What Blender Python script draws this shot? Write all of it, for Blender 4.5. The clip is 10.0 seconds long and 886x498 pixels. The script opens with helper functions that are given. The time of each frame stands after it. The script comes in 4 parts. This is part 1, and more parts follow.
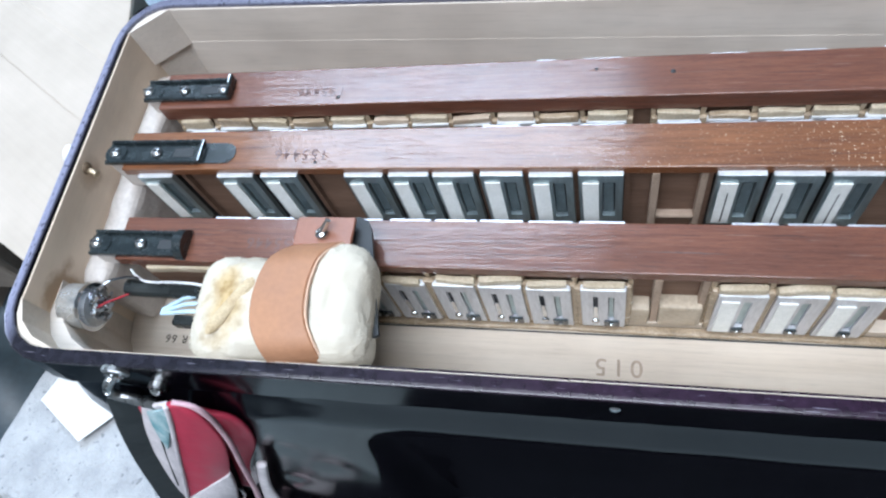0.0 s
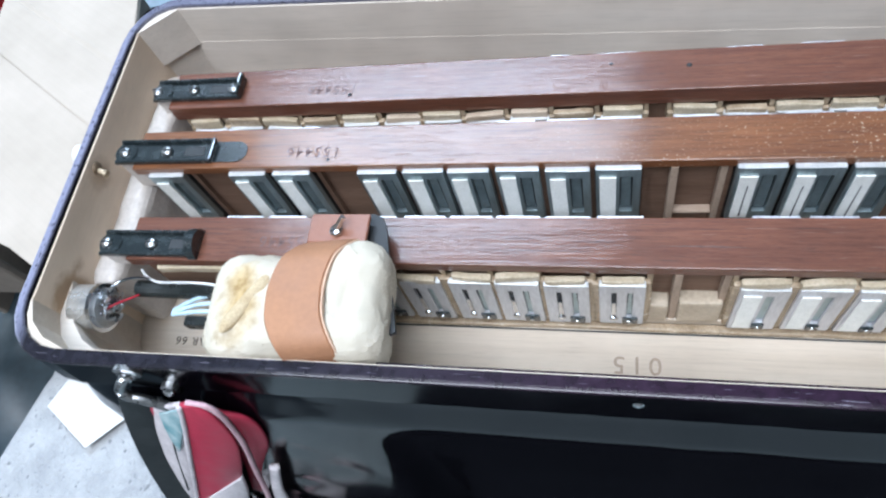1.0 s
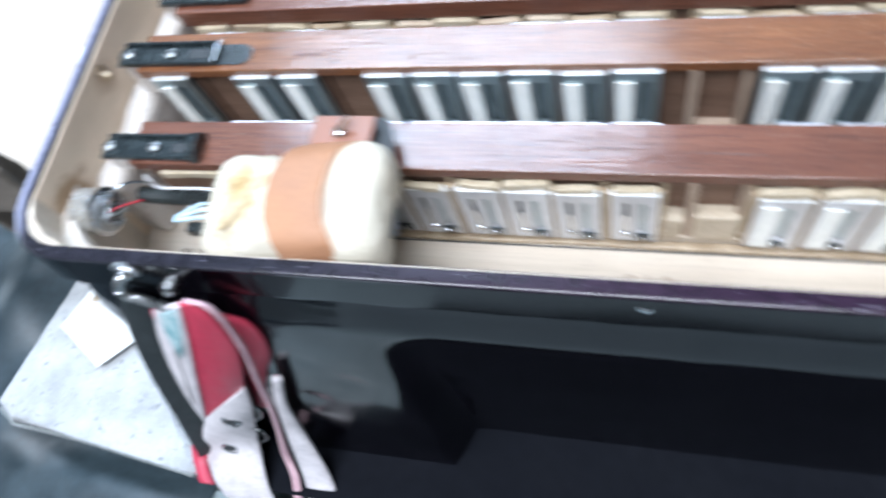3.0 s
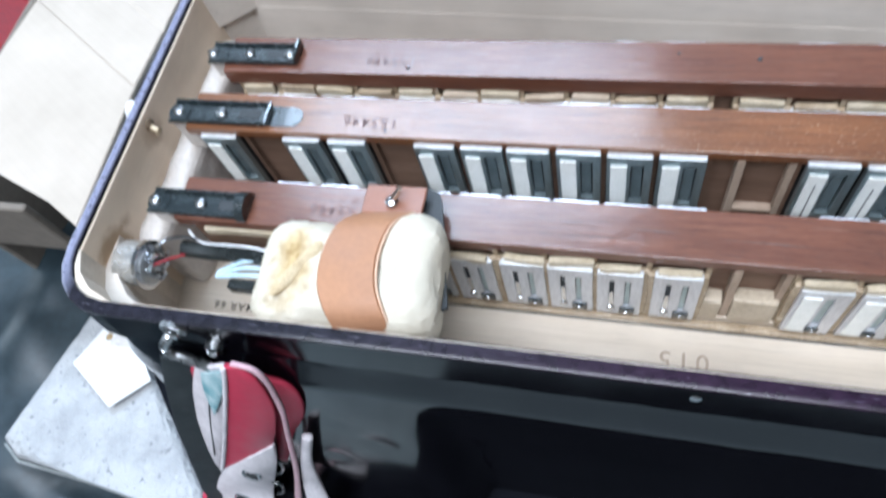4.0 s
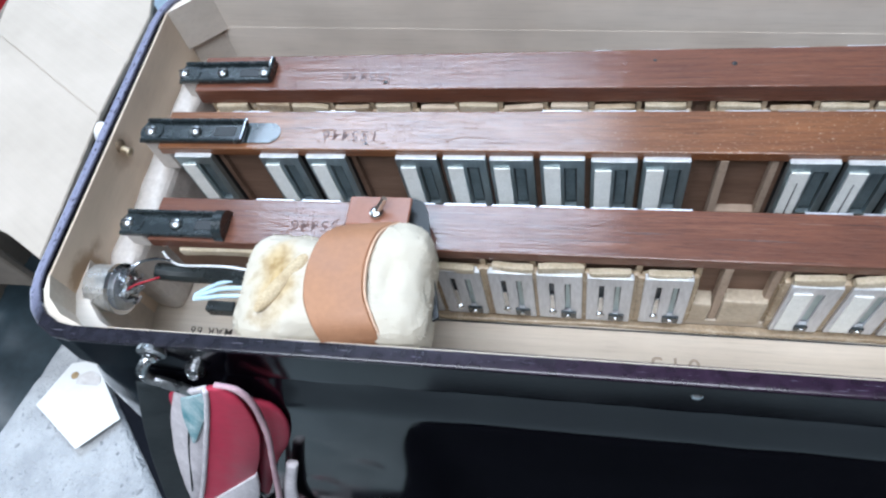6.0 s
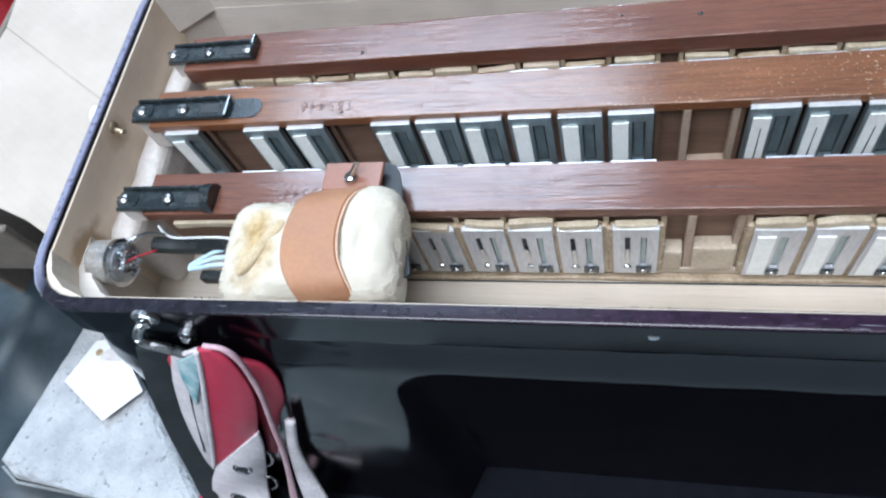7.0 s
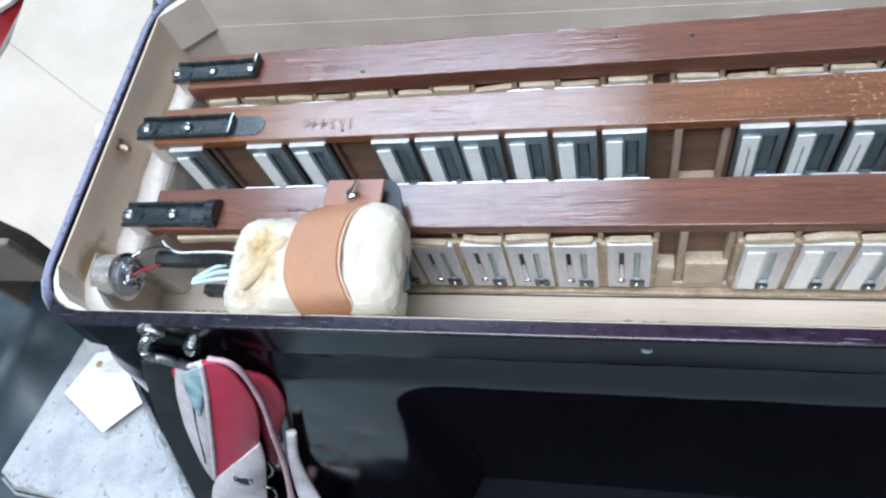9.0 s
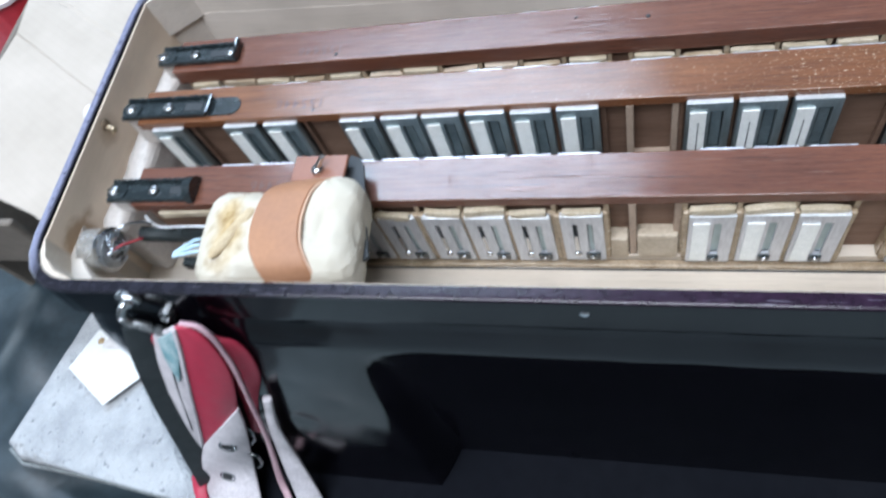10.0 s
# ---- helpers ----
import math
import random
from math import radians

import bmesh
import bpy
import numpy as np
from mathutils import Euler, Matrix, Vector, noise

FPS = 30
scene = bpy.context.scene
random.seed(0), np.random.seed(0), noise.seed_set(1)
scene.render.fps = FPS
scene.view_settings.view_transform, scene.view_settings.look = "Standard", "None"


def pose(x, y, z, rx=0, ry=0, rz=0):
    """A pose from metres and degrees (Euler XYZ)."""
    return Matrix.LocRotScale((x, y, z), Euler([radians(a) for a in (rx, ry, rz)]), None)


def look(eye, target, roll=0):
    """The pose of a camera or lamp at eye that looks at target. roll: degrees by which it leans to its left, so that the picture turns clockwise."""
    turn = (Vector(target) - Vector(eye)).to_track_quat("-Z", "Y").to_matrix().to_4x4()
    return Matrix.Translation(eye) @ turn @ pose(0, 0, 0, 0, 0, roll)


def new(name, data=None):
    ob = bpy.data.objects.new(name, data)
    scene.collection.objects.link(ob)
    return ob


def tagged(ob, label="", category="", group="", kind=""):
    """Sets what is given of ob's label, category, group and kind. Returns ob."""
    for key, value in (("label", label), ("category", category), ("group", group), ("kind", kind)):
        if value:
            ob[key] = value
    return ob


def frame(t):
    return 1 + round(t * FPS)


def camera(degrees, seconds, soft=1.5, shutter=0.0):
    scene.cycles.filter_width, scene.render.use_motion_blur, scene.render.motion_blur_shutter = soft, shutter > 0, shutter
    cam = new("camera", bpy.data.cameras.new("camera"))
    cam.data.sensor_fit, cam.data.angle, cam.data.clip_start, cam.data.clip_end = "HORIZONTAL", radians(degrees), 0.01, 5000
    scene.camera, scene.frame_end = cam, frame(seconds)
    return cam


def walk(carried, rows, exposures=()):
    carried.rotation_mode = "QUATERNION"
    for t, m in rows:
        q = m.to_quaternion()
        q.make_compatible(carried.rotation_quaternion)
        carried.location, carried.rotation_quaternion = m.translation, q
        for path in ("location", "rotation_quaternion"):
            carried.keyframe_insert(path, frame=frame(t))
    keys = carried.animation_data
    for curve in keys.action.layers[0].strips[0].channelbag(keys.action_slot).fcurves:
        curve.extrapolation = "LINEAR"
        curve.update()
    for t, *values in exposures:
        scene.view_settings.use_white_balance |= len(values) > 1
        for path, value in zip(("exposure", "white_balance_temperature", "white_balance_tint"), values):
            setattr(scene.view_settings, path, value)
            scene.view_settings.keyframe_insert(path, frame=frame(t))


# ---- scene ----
# Lengths below are in centimetres; the accordion's reed blocks lie near the origin and the room's floor is at -90.
CM, FLOOR = 0.01, -90.0


def up(x, y, z):
    return Vector((x * CM, y * CM, (z - FLOOR) * CM))


cam = camera(63.80, 10.0, soft=2.25, shutter=0.8)
ROWS = [  # seconds, place, yaw, pitch, roll
    (0.0, 1.21, -13.06, 21.28, 28.63, -60.98, -24.26),
    (0.5, 1.12, -13.38, 20.97, 28.24, -60.61, -23.61),
    (1.0, 0.64, -13.35, 20.92, 28.16, -60.32, -24.26),
    (1.2, 1.04, -13.48, 20.71, 27.12, -60.29, -24.66),
    (1.5, 2.46, -13.05, 20.35, 24.23, -61.33, -24.43),
    (1.7, 2.71, -13.11, 20.39, 23.98, -61.32, -25.16),
    (2.0, 3.20, -13.51, 20.14, 23.60, -60.94, -24.94),
    (2.2, 3.34, -14.92, 19.52, 23.34, -60.72, -24.97),
    (2.5, 4.00, -15.15, 18.13, 27.04, -63.04, -26.77),
    (2.7, 3.18, -14.67, 18.77, 29.31, -63.64, -27.61),
    (3.0, 1.07, -14.55, 19.36, 34.58, -62.40, -28.36),
    (3.2, -0.87, -14.13, 18.50, 34.47, -62.27, -25.93),
    (4.3, -0.74, -13.86, 21.16, 27.57, -57.69, -19.85),
    (4.5, -0.58, -14.37, 20.54, 26.42, -55.64, -19.44),
    (5.0, -1.33, -13.97, 19.56, 24.43, -58.24, -17.63),
    (5.2, -1.76, -14.11, 19.44, 23.72, -58.82, -16.97),
    (6.3, -1.39, -14.80, 20.10, 22.90, -58.72, -18.11),
    (6.5, -1.08, -15.05, 19.69, 24.46, -59.08, -19.88),
    (7.0, 0.60, -15.20, 20.14, 29.39, -59.53, -25.76),
    (7.5, 0.12, -13.97, 19.92, 25.84, -60.89, -22.14),
    (8.0, -1.00, -13.97, 20.22, 24.06, -61.88, -18.90),
    (8.5, -0.33, -14.72, 20.71, 24.45, -60.77, -20.46),
    (9.0, 0.62, -15.36, 20.79, 27.97, -58.94, -24.52),
    (9.5, 2.54, -14.98, 20.78, 30.03, -59.13, -28.12),
    (10.0, 3.07, -16.29, 20.95, 31.52, -58.68, -27.49),
]
walk(cam, [(t, pose(*up(x, y, z), 90 + pitch, 0, yaw) @ pose(0, 0, 0, 0, 0, roll)) for t, x, y, z, yaw, pitch, roll in ROWS],
     exposures=[(0.0, 0.08), (2.0, 0.11), (2.5, 0.32), (2.7, 0.41), (3.2, 0.48), (4.3, 0.05), (4.5, 0.01), (6.5, 0.00), (7.5, 0.11), (9.5, 0.07), (10.0, 0.03)])

# ---- light ----
world = bpy.data.worlds.new("world")
scene.world = world
world.use_nodes = True
world.node_tree.nodes["Background"].inputs["Color"].default_value = (0.75, 0.88, 1.0, 1)
world.node_tree.nodes["Background"].inputs["Strength"].default_value = 0.5


def area(name, at, target, w, h, watts, colour, shape="RECTANGLE"):
    lamp = bpy.data.lights.new(name, "AREA")
    lamp.shape, lamp.size, lamp.size_y, lamp.energy, lamp.color = shape, w, h, watts, colour
    ob = new(name, lamp)
    ob.matrix_world = look(up(*at), up(*target))
    return ob


area("ceiling_panel_light", (-54, 117, 158), (-54, 117, 0), 1.20, 0.86, 57, (0.60, 0.77, 1.0), "ELLIPSE")
area("rear_panel_light", (-22, -65, 158), (-22, -65, 0), 1.4, 1.2, 64, (0.785, 0.86, 0.985))
area("window_light", (-300, 60, 70), (0, 20, 0), 1.5, 1.2, 19, (0.70, 0.85, 1.0))


# ---- materials ----
def nodes_of(name):
    m = bpy.data.materials.new(name)
    m.use_nodes = True
    t = m.node_tree
    return m, t, t.nodes["Principled BSDF"]


def node(t, kind, **kw):
    n = t.nodes.new(kind)
    for k, v in kw.items():
        n.inputs[k].default_value = v
    return n


def ramp(t, fac, stops):
    r = t.nodes.new("ShaderNodeValToRGB")
    while len(r.color_ramp.elements) < len(stops):
        r.color_ramp.elements.new(0.5)
    for e, (p, c) in zip(r.color_ramp.elements, stops):
        e.position, e.color = p, (*c, 1)
    t.links.new(fac, r.inputs["Fac"])
    return r.outputs["Color"]


def coords(t, scale=(1, 1, 1), world_space=True):
    g = t.nodes.new("ShaderNodeNewGeometry") if world_space else t.nodes.new("ShaderNodeTexCoord")
    m = t.nodes.new("ShaderNodeMapping")
    m.inputs["Scale"].default_value = scale
    t.links.new(g.outputs["Position" if world_space else "Object"], m.inputs["Vector"])
    return m.outputs["Vector"]


def noise_of(t, vec, scale, detail=4.0, rough=0.55):
    n = node(t, "ShaderNodeTexNoise", Scale=scale, Detail=detail, Roughness=rough)
    t.links.new(vec, n.inputs["Vector"])
    return n.outputs["Fac"]


def mixed(t, fac, a, b, mode="MIX"):
    m = t.nodes.new("ShaderNodeMix")
    m.data_type, m.blend_type = "RGBA", mode
    for sock, v in ((m.inputs[0], fac), (m.inputs[6], a), (m.inputs[7], b)):
        if hasattr(v, "links") or hasattr(v, "is_linked"):
            t.links.new(v, sock)
        elif isinstance(v, tuple):
            sock.default_value = (*v, 1)
        else:
            sock.default_value = v
    return m.outputs[2]


def bumped(t, bsdf, height, strength, distance):
    b = node(t, "ShaderNodeBump", Strength=strength, Distance=distance)
    t.links.new(height, b.inputs["Height"])
    t.links.new(b.outputs["Normal"], bsdf.inputs["Normal"])


def plain(name, dark, light, rough=0.5, metal=0.0, scale=60.0, bump=0.0, stretch=(1, 1, 1), coat=0.0, fine=8.0, spread=0.15):
    """A surface whose colour wanders between two tones at two scales, with fine relief."""
    m, t, b = nodes_of(name)
    v = coords(t, stretch)
    n1, n2 = noise_of(t, v, scale), noise_of(t, v, scale * fine, 3.0)
    c = ramp(t, n1, [(0.3, dark), (0.7, light)])
    c2 = ramp(t, n2, [(0.35, (1 - spread,) * 3), (0.65, (1, 1, 1))])
    t.links.new(mixed(t, 1.0, c, c2, "MULTIPLY"), b.inputs["Base Color"])
    r = ramp(t, n1, [(0.3, (rough * 0.8,) * 3), (0.7, (min(1, rough * 1.2),) * 3)])
    t.links.new(r, b.inputs["Roughness"])
    b.inputs["Metallic"].default_value, b.inputs["Coat Weight"].default_value = metal, coat
    if bump:
        bumped(t, b, n2, bump, 0.0006)
    return m


def wood(name, dark, mid, light, rough, coat=0.0, grain=1.0, bump=0.15, across=(5, 60, 60), pores=0.6, specks=0.0, stains=(), hairs=0.0, shine=0.5):
    """Planed wood with the grain along x: broad bands, fine streaks, short open pores that break the varnish, pale specks and stains."""
    m, t, b = nodes_of(name)
    v = coords(t, across)
    broad = noise_of(t, v, 3.0 * grain, 5.0)
    streak = noise_of(t, coords(t, (across[0] * 2, across[1] * 6, across[2] * 6)), 3.0 * grain, 3.0)
    pore = ramp(t, noise_of(t, coords(t, (across[0] * 9, across[1] * 24, across[2] * 24)), 3.0 * grain, 2.0), [(0.36, (0, 0, 0)), (0.44, (1, 1, 1))])
    c = ramp(t, broad, [(0.25, dark), (0.5, mid), (0.75, light)])
    s = ramp(t, streak, [(0.36, (1 - pores * 0.5,) * 3), (0.55, (1, 1, 1))])
    c = mixed(t, 1.0, c, s, "MULTIPLY")
    c = mixed(t, 1.0, c, mixed(t, pore, (1 - pores,) * 3, (1.0, 1.0, 1.0)), "MULTIPLY")
    blotch = ramp(t, noise_of(t, coords(t), 25.0), [(0.3, (0.82, 0.82, 0.82)), (0.7, (1.0, 1.0, 1.0))])
    c = mixed(t, 1.0, c, blotch, "MULTIPLY")
    if hairs:
        line = ramp(t, noise_of(t, coords(t, (34, 1900, 1900)), 1.0, 2.0, 0.6), [(0.31, (hairs,) * 3), (0.39, (0, 0, 0))])
        c = mixed(t, line, c, (0.05, 0.022, 0.016))
        pale = ramp(t, noise_of(t, coords(t, (70, 1500, 1500)), 1.0, 2.0, 0.6), [(0.66, (0, 0, 0)), (0.74, (hairs * 0.12,) * 3)])
        c = mixed(t, pale, c, (0.62, 0.52, 0.50))
    dash = ramp(t, noise_of(t, coords(t, (across[0] * 4, across[1] * 22, across[2] * 22)), 3.0 * grain, 2.0), [(0.60, (0, 0, 0)), (0.72, (pores * 0.15,) * 3)])
    c = mixed(t, dash, c, (0.62, 0.50, 0.47))
    if specks:
        fleck = ramp(t, noise_of(t, coords(t, (0.6, 1, 1)), 1500.0, 1.0), [(0.665, (0, 0, 0)), (0.70, (specks,) * 3)])
        where = ramp(t, noise_of(t, coords(t), 35.0, 2.0), [(0.36, (0.25, 0.25, 0.25)), (0.60, (1, 1, 1))])
        xyz = t.nodes.new("ShaderNodeSeparateXYZ")
        t.links.new(coords(t), xyz.inputs[0])
        wear_sheen = node(t, "ShaderNodeMapRange")
        for key, val in (("From Min", -0.03), ("From Max", 0.05), ("To Min", 0.0), ("To Max", 1.0)):
            wear_sheen.inputs[key].default_value = val
        t.links.new(xyz.outputs[0], wear_sheen.inputs["Value"])
        where = mixed(t, wear_sheen.outputs["Result"], (0.0, 0.0, 0.0), where)
        c = mixed(t, mixed(t, 1.0, fleck, where, "MULTIPLY"), c, (0.66, 0.56, 0.42))
    for place, radius, tone in stains:
        d = t.nodes.new("ShaderNodeVectorMath")
        d.operation = "DISTANCE"
        t.links.new(coords(t), d.inputs[0])
        d.inputs[1].default_value = up(*place)
        add = node(t, "ShaderNodeMath")
        add.operation = "MULTIPLY_ADD"
        t.links.new(noise_of(t, coords(t), 150.0, 4.0), add.inputs[0])
        add.inputs[1].default_value = 0.008
        t.links.new(d.outputs["Value"], add.inputs[2])
        c = mixed(t, ramp(t, add.outputs[0], [(radius * CM + 0.003, (0.8, 0.8, 0.8)), (radius * CM + 0.005, (0, 0, 0))]), c, tone)
    t.links.new(c, b.inputs["Base Color"])
    t.links.new(ramp(t, streak, [(0.3, (min(1, rough * 1.3),) * 3), (0.6, (rough,) * 3)]), b.inputs["Roughness"])
    if coat:
        t.links.new(mixed(t, pore, (0.0, 0.0, 0.0), (coat,) * 3), b.inputs["Coat Weight"])
        ripple = t.nodes.new("ShaderNodeBump")
        ripple.inputs["Strength"].default_value, ripple.inputs["Distance"].default_value = 0.3, 0.0004
        t.links.new(mixed(t, 0.4, noise_of(t, coords(t, (26, 900, 900)), 1.0, 3.0, 0.6), streak), ripple.inputs["Height"])
        t.links.new(ripple.outputs["Normal"], b.inputs["Coat Normal"])
    b.inputs["Coat Roughness"].default_value = 0.12
    b.inputs["Specular IOR Level"].default_value = shine
    bumped(t, b, mixed(t, 0.5, streak, pore), bump, 0.0004)
    return m


MAHOGANY = wood("varnished_mahogany", (0.120, 0.041, 0.024), (0.152, 0.053, 0.029), (0.190, 0.070, 0.038), 0.5, coat=0.72, pores=0.38, across=(9, 80, 80), hairs=0.9, shine=0.32)
MAHOGANY_WARM = wood("varnished_mahogany_orange", (0.140, 0.048, 0.018), (0.185, 0.068, 0.025), (0.235, 0.092, 0.035), 0.5, coat=0.72, pores=0.34, across=(9, 80, 80), specks=0.9, hairs=0.8, shine=0.35)
MAHOGANY_DULL = wood("bare_mahogany", (0.145, 0.080, 0.050), (0.19, 0.108, 0.070), (0.23, 0.136, 0.092), 0.7, pores=0.2, across=(9, 50, 50))
PALE_WOOD = wood("pale_spruce", (0.57, 0.48, 0.38), (0.63, 0.54, 0.44), (0.69, 0.61, 0.51), 0.6, pores=0.1, bump=0.09, across=(3, 40, 40))
LINING = wood("poplar_lining", (0.62, 0.545, 0.465), (0.69, 0.615, 0.535), (0.75, 0.675, 0.595), 0.65, pores=0.06, bump=0.05, across=(1.5, 12, 16))
END_LINING = wood("tan_end_lining", (0.76, 0.61, 0.465), (0.81, 0.665, 0.52), (0.84, 0.70, 0.56), 0.65, pores=0.04, bump=0.04, across=(12, 2, 16), stains=(((-19.3, -4.85, -0.55), 0.95, (0.36, 0.23, 0.13)), ((-19.3, -3.7, -0.2), 0.12, (0.34, 0.21, 0.12)), ((-19.3, 0.12, 0.35), 0.40, (0.34, 0.225, 0.135))))
PALE_GLUE = plain("pale_glued_wood", (0.46, 0.41, 0.37), (0.60, 0.555, 0.51), 0.5, scale=70, bump=0.4, spread=0.1)
# Reed steel with the shade inside the plate slots put into its colour.
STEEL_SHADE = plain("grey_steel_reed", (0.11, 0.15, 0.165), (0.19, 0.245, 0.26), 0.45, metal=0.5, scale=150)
CELLULOID = plain("black_celluloid", (0.0008, 0.0008, 0.0015), (0.002, 0.0016, 0.0032), 0.13, scale=40, coat=0.0, spread=0.1)
tree = CELLULOID.node_tree
tree.nodes["Principled BSDF"].inputs["IOR"].default_value = 1.45
bumped(tree, tree.nodes["Principled BSDF"], noise_of(tree, coords(tree), 13.0, 1.0, 0.4), 1.0, 0.0006)


def edging():
    """Purple-black celluloid strip, scratched and worn; its sheen is painted as lavender speckle at end and back."""
    m, t, b = nodes_of("purple_black_edging")
    v = coords(t)
    slate = ramp(t, noise_of(t, v, 220.0), [(0.35, (0.009, 0.010, 0.014)), (0.7, (0.020, 0.022, 0.030))])
    plum = ramp(t, noise_of(t, v, 220.0), [(0.35, (0.012, 0.006, 0.013)), (0.7, (0.028, 0.014, 0.029))])
    along = t.nodes.new("ShaderNodeSeparateXYZ")
    t.links.new(v, along.inputs[0])
    tint = node(t, "ShaderNodeMapRange")
    for key, val in (("From Min", -0.10), ("From Max", 0.0), ("To Min", 0.15), ("To Max", 1.0)):
        tint.inputs[key].default_value = val
    t.links.new(along.outputs[0], tint.inputs["Value"])
    c = mixed(t, tint.outputs["Result"], slate, plum)
    scratch = ramp(t, noise_of(t, coords(t, (1, 12, 3)), 160.0, 3.0), [(0.68, (0, 0, 0)), (0.74, (0.5, 0.5, 0.5))])
    c = mixed(t, scratch, c, (0.22, 0.20, 0.27))
    for turn in (25, 62, 140):
        m_ = t.nodes.new("ShaderNodeMapping")
        m_.inputs["Rotation"].default_value = (0, 0, radians(turn))
        m_.inputs["Scale"].default_value = (60, 1900, 300)
        t.links.new(v, m_.inputs["Vector"])
        c = mixed(t, ramp(t, noise_of(t, m_.outputs["Vector"], 1.0, 1.0), [(0.74, (0, 0, 0)), (0.78, (0.55, 0.55, 0.55))]), c, (0.30, 0.28, 0.34))
    xyz = t.nodes.new("ShaderNodeSeparateXYZ")
    t.links.new(v, xyz.inputs[0])
    # Lavender masks stand for the sheen caught by the end and back rims.
    wear_sheen = node(t, "ShaderNodeMapRange")
    for key, val in (("From Min", -0.188), ("From Max", -0.1955), ("To Min", 0.0), ("To Max", 0.8)):
        wear_sheen.inputs[key].default_value = val
    t.links.new(xyz.outputs[0], wear_sheen.inputs["Value"])
    back = node(t, "ShaderNodeMapRange")
    for key, val in (("From Min", 0.064), ("From Max", 0.070), ("To Min", 0.0), ("To Max", 0.5)):
        back.inputs[key].default_value = val
    t.links.new(xyz.outputs[1], back.inputs["Value"])
    either = t.nodes.new("ShaderNodeMath")
    either.operation = "MAXIMUM"
    t.links.new(wear_sheen.outputs["Result"], either.inputs[0])
    t.links.new(back.outputs["Result"], either.inputs[1])
    speck = ramp(t, noise_of(t, coords(t, (1, 0.45, 1)), 1100.0, 3.0), [(0.30, (0.0, 0.0, 0.0)), (0.44, (1, 1, 1))])
    c = mixed(t, mixed(t, either.outputs[0], (0.0, 0.0, 0.0), speck), c, (0.25, 0.26, 0.36))
    t.links.new(c, b.inputs["Base Color"])
    b.inputs["Roughness"].default_value = 0.2
    bumped(t, b, noise_of(t, v, 500.0, 4.0), 0.12, 0.0004)
    return m


EDGING = edging()
ALUMINIUM = plain("reed_aluminium", (0.60, 0.61, 0.64), (0.73, 0.74, 0.77), 0.42, metal=0.6, scale=120, stretch=(1, 1, 0.2), bump=0.1)
# Darker plate metal: the dark surroundings it mirrors are put into its colour.
SHADED_METAL = plain("dark_zinc_plate", (0.37, 0.47, 0.50), (0.50, 0.61, 0.64), 0.40, metal=0.9, scale=120, stretch=(1, 1, 0.2), bump=0.1)
WAX = plain("beeswax_rosin", (0.28, 0.205, 0.13), (0.45, 0.35, 0.24), 0.25, scale=130, bump=0.4, spread=0.2)
TAN_BEAD = plain("tan_beeswax", (0.41, 0.33, 0.22), (0.57, 0.485, 0.36), 0.36, scale=140, bump=0.4, spread=0.2)
PALE_WAX = plain("pale_beeswax", (0.41, 0.31, 0.22), (0.55, 0.45, 0.345), 0.45, scale=110, bump=0.25, spread=0.12)
# Light metal that paints the top light along the plates' upper edges.
LIT_EDGE = plain("bright_filed_metal", (0.66, 0.69, 0.70), (0.80, 0.82, 0.83), 0.4, metal=0.4, scale=200, bump=0.2)
TAN_FOOT = plain("glue_smeared_foot", (0.40, 0.32, 0.23), (0.54, 0.455, 0.35), 0.5, scale=90, bump=0.3)
TAN_WOOD = wood("tan_cell_wood", (0.36, 0.26, 0.19), (0.43, 0.32, 0.24), (0.50, 0.38, 0.29), 0.7, pores=0.2, across=(40, 40, 6))
VALVE = plain("white_leather_valve", (0.84, 0.85, 0.80), (0.93, 0.93, 0.89), 0.75, scale=300, bump=0.3)
# Near-black for shade painted into slots and gaps, and for real black parts.
SHADE_BLACK = plain("dark_slot", (0.012, 0.014, 0.016), (0.03, 0.035, 0.038), 0.6)
STEEL = plain("blued_reed_steel", (0.30, 0.36, 0.42), (0.50, 0.55, 0.60), 0.22, metal=1.0, scale=150)
CHROME = plain("chrome", (0.62, 0.64, 0.66), (0.75, 0.77, 0.79), 0.12, metal=1.0, scale=200)
BLACK_METAL = plain("black_japanned_metal", (0.009, 0.014, 0.016), (0.024, 0.034, 0.037), 0.26, scale=160, coat=0.35, bump=0.02)
def felt():
    """Cream felt with one yellow-brown scorch on its upper face."""
    m, t, b = nodes_of("cream_felt")
    v = coords(t)
    c = ramp(t, noise_of(t, v, 40.0), [(0.3, (0.485, 0.44, 0.355)), (0.7, (0.545, 0.50, 0.415))])
    d = t.nodes.new("ShaderNodeVectorMath")
    d.operation = "DISTANCE"
    w = t.nodes.new("ShaderNodeMapping")
    w.inputs["Scale"].default_value = (1.0, 0.56, 0.5)
    centre = up(-10.95, -5.6, 1.75)
    t.links.new(v, w.inputs["Vector"])
    t.links.new(w.outputs["Vector"], d.inputs[0])
    d.inputs[1].default_value = (centre.x, centre.y * 0.56, centre.z * 0.5)
    add = node(t, "ShaderNodeMath")
    add.operation = "MULTIPLY_ADD"
    t.links.new(noise_of(t, v, 150.0, 3.0, 0.5), add.inputs[0])
    add.inputs[1].default_value = 0.012
    t.links.new(d.outputs["Value"], add.inputs[2])
    mask = ramp(t, add.outputs[0], [(0.0108, (0.95, 0.95, 0.95)), (0.0145, (0, 0, 0))])
    tan = ramp(t, noise_of(t, v, 300.0, 3.0), [(0.33, (0.28, 0.18, 0.07)), (0.60, (0.46, 0.33, 0.16))])
    t.links.new(mixed(t, mask, c, tan), b.inputs["Base Color"])
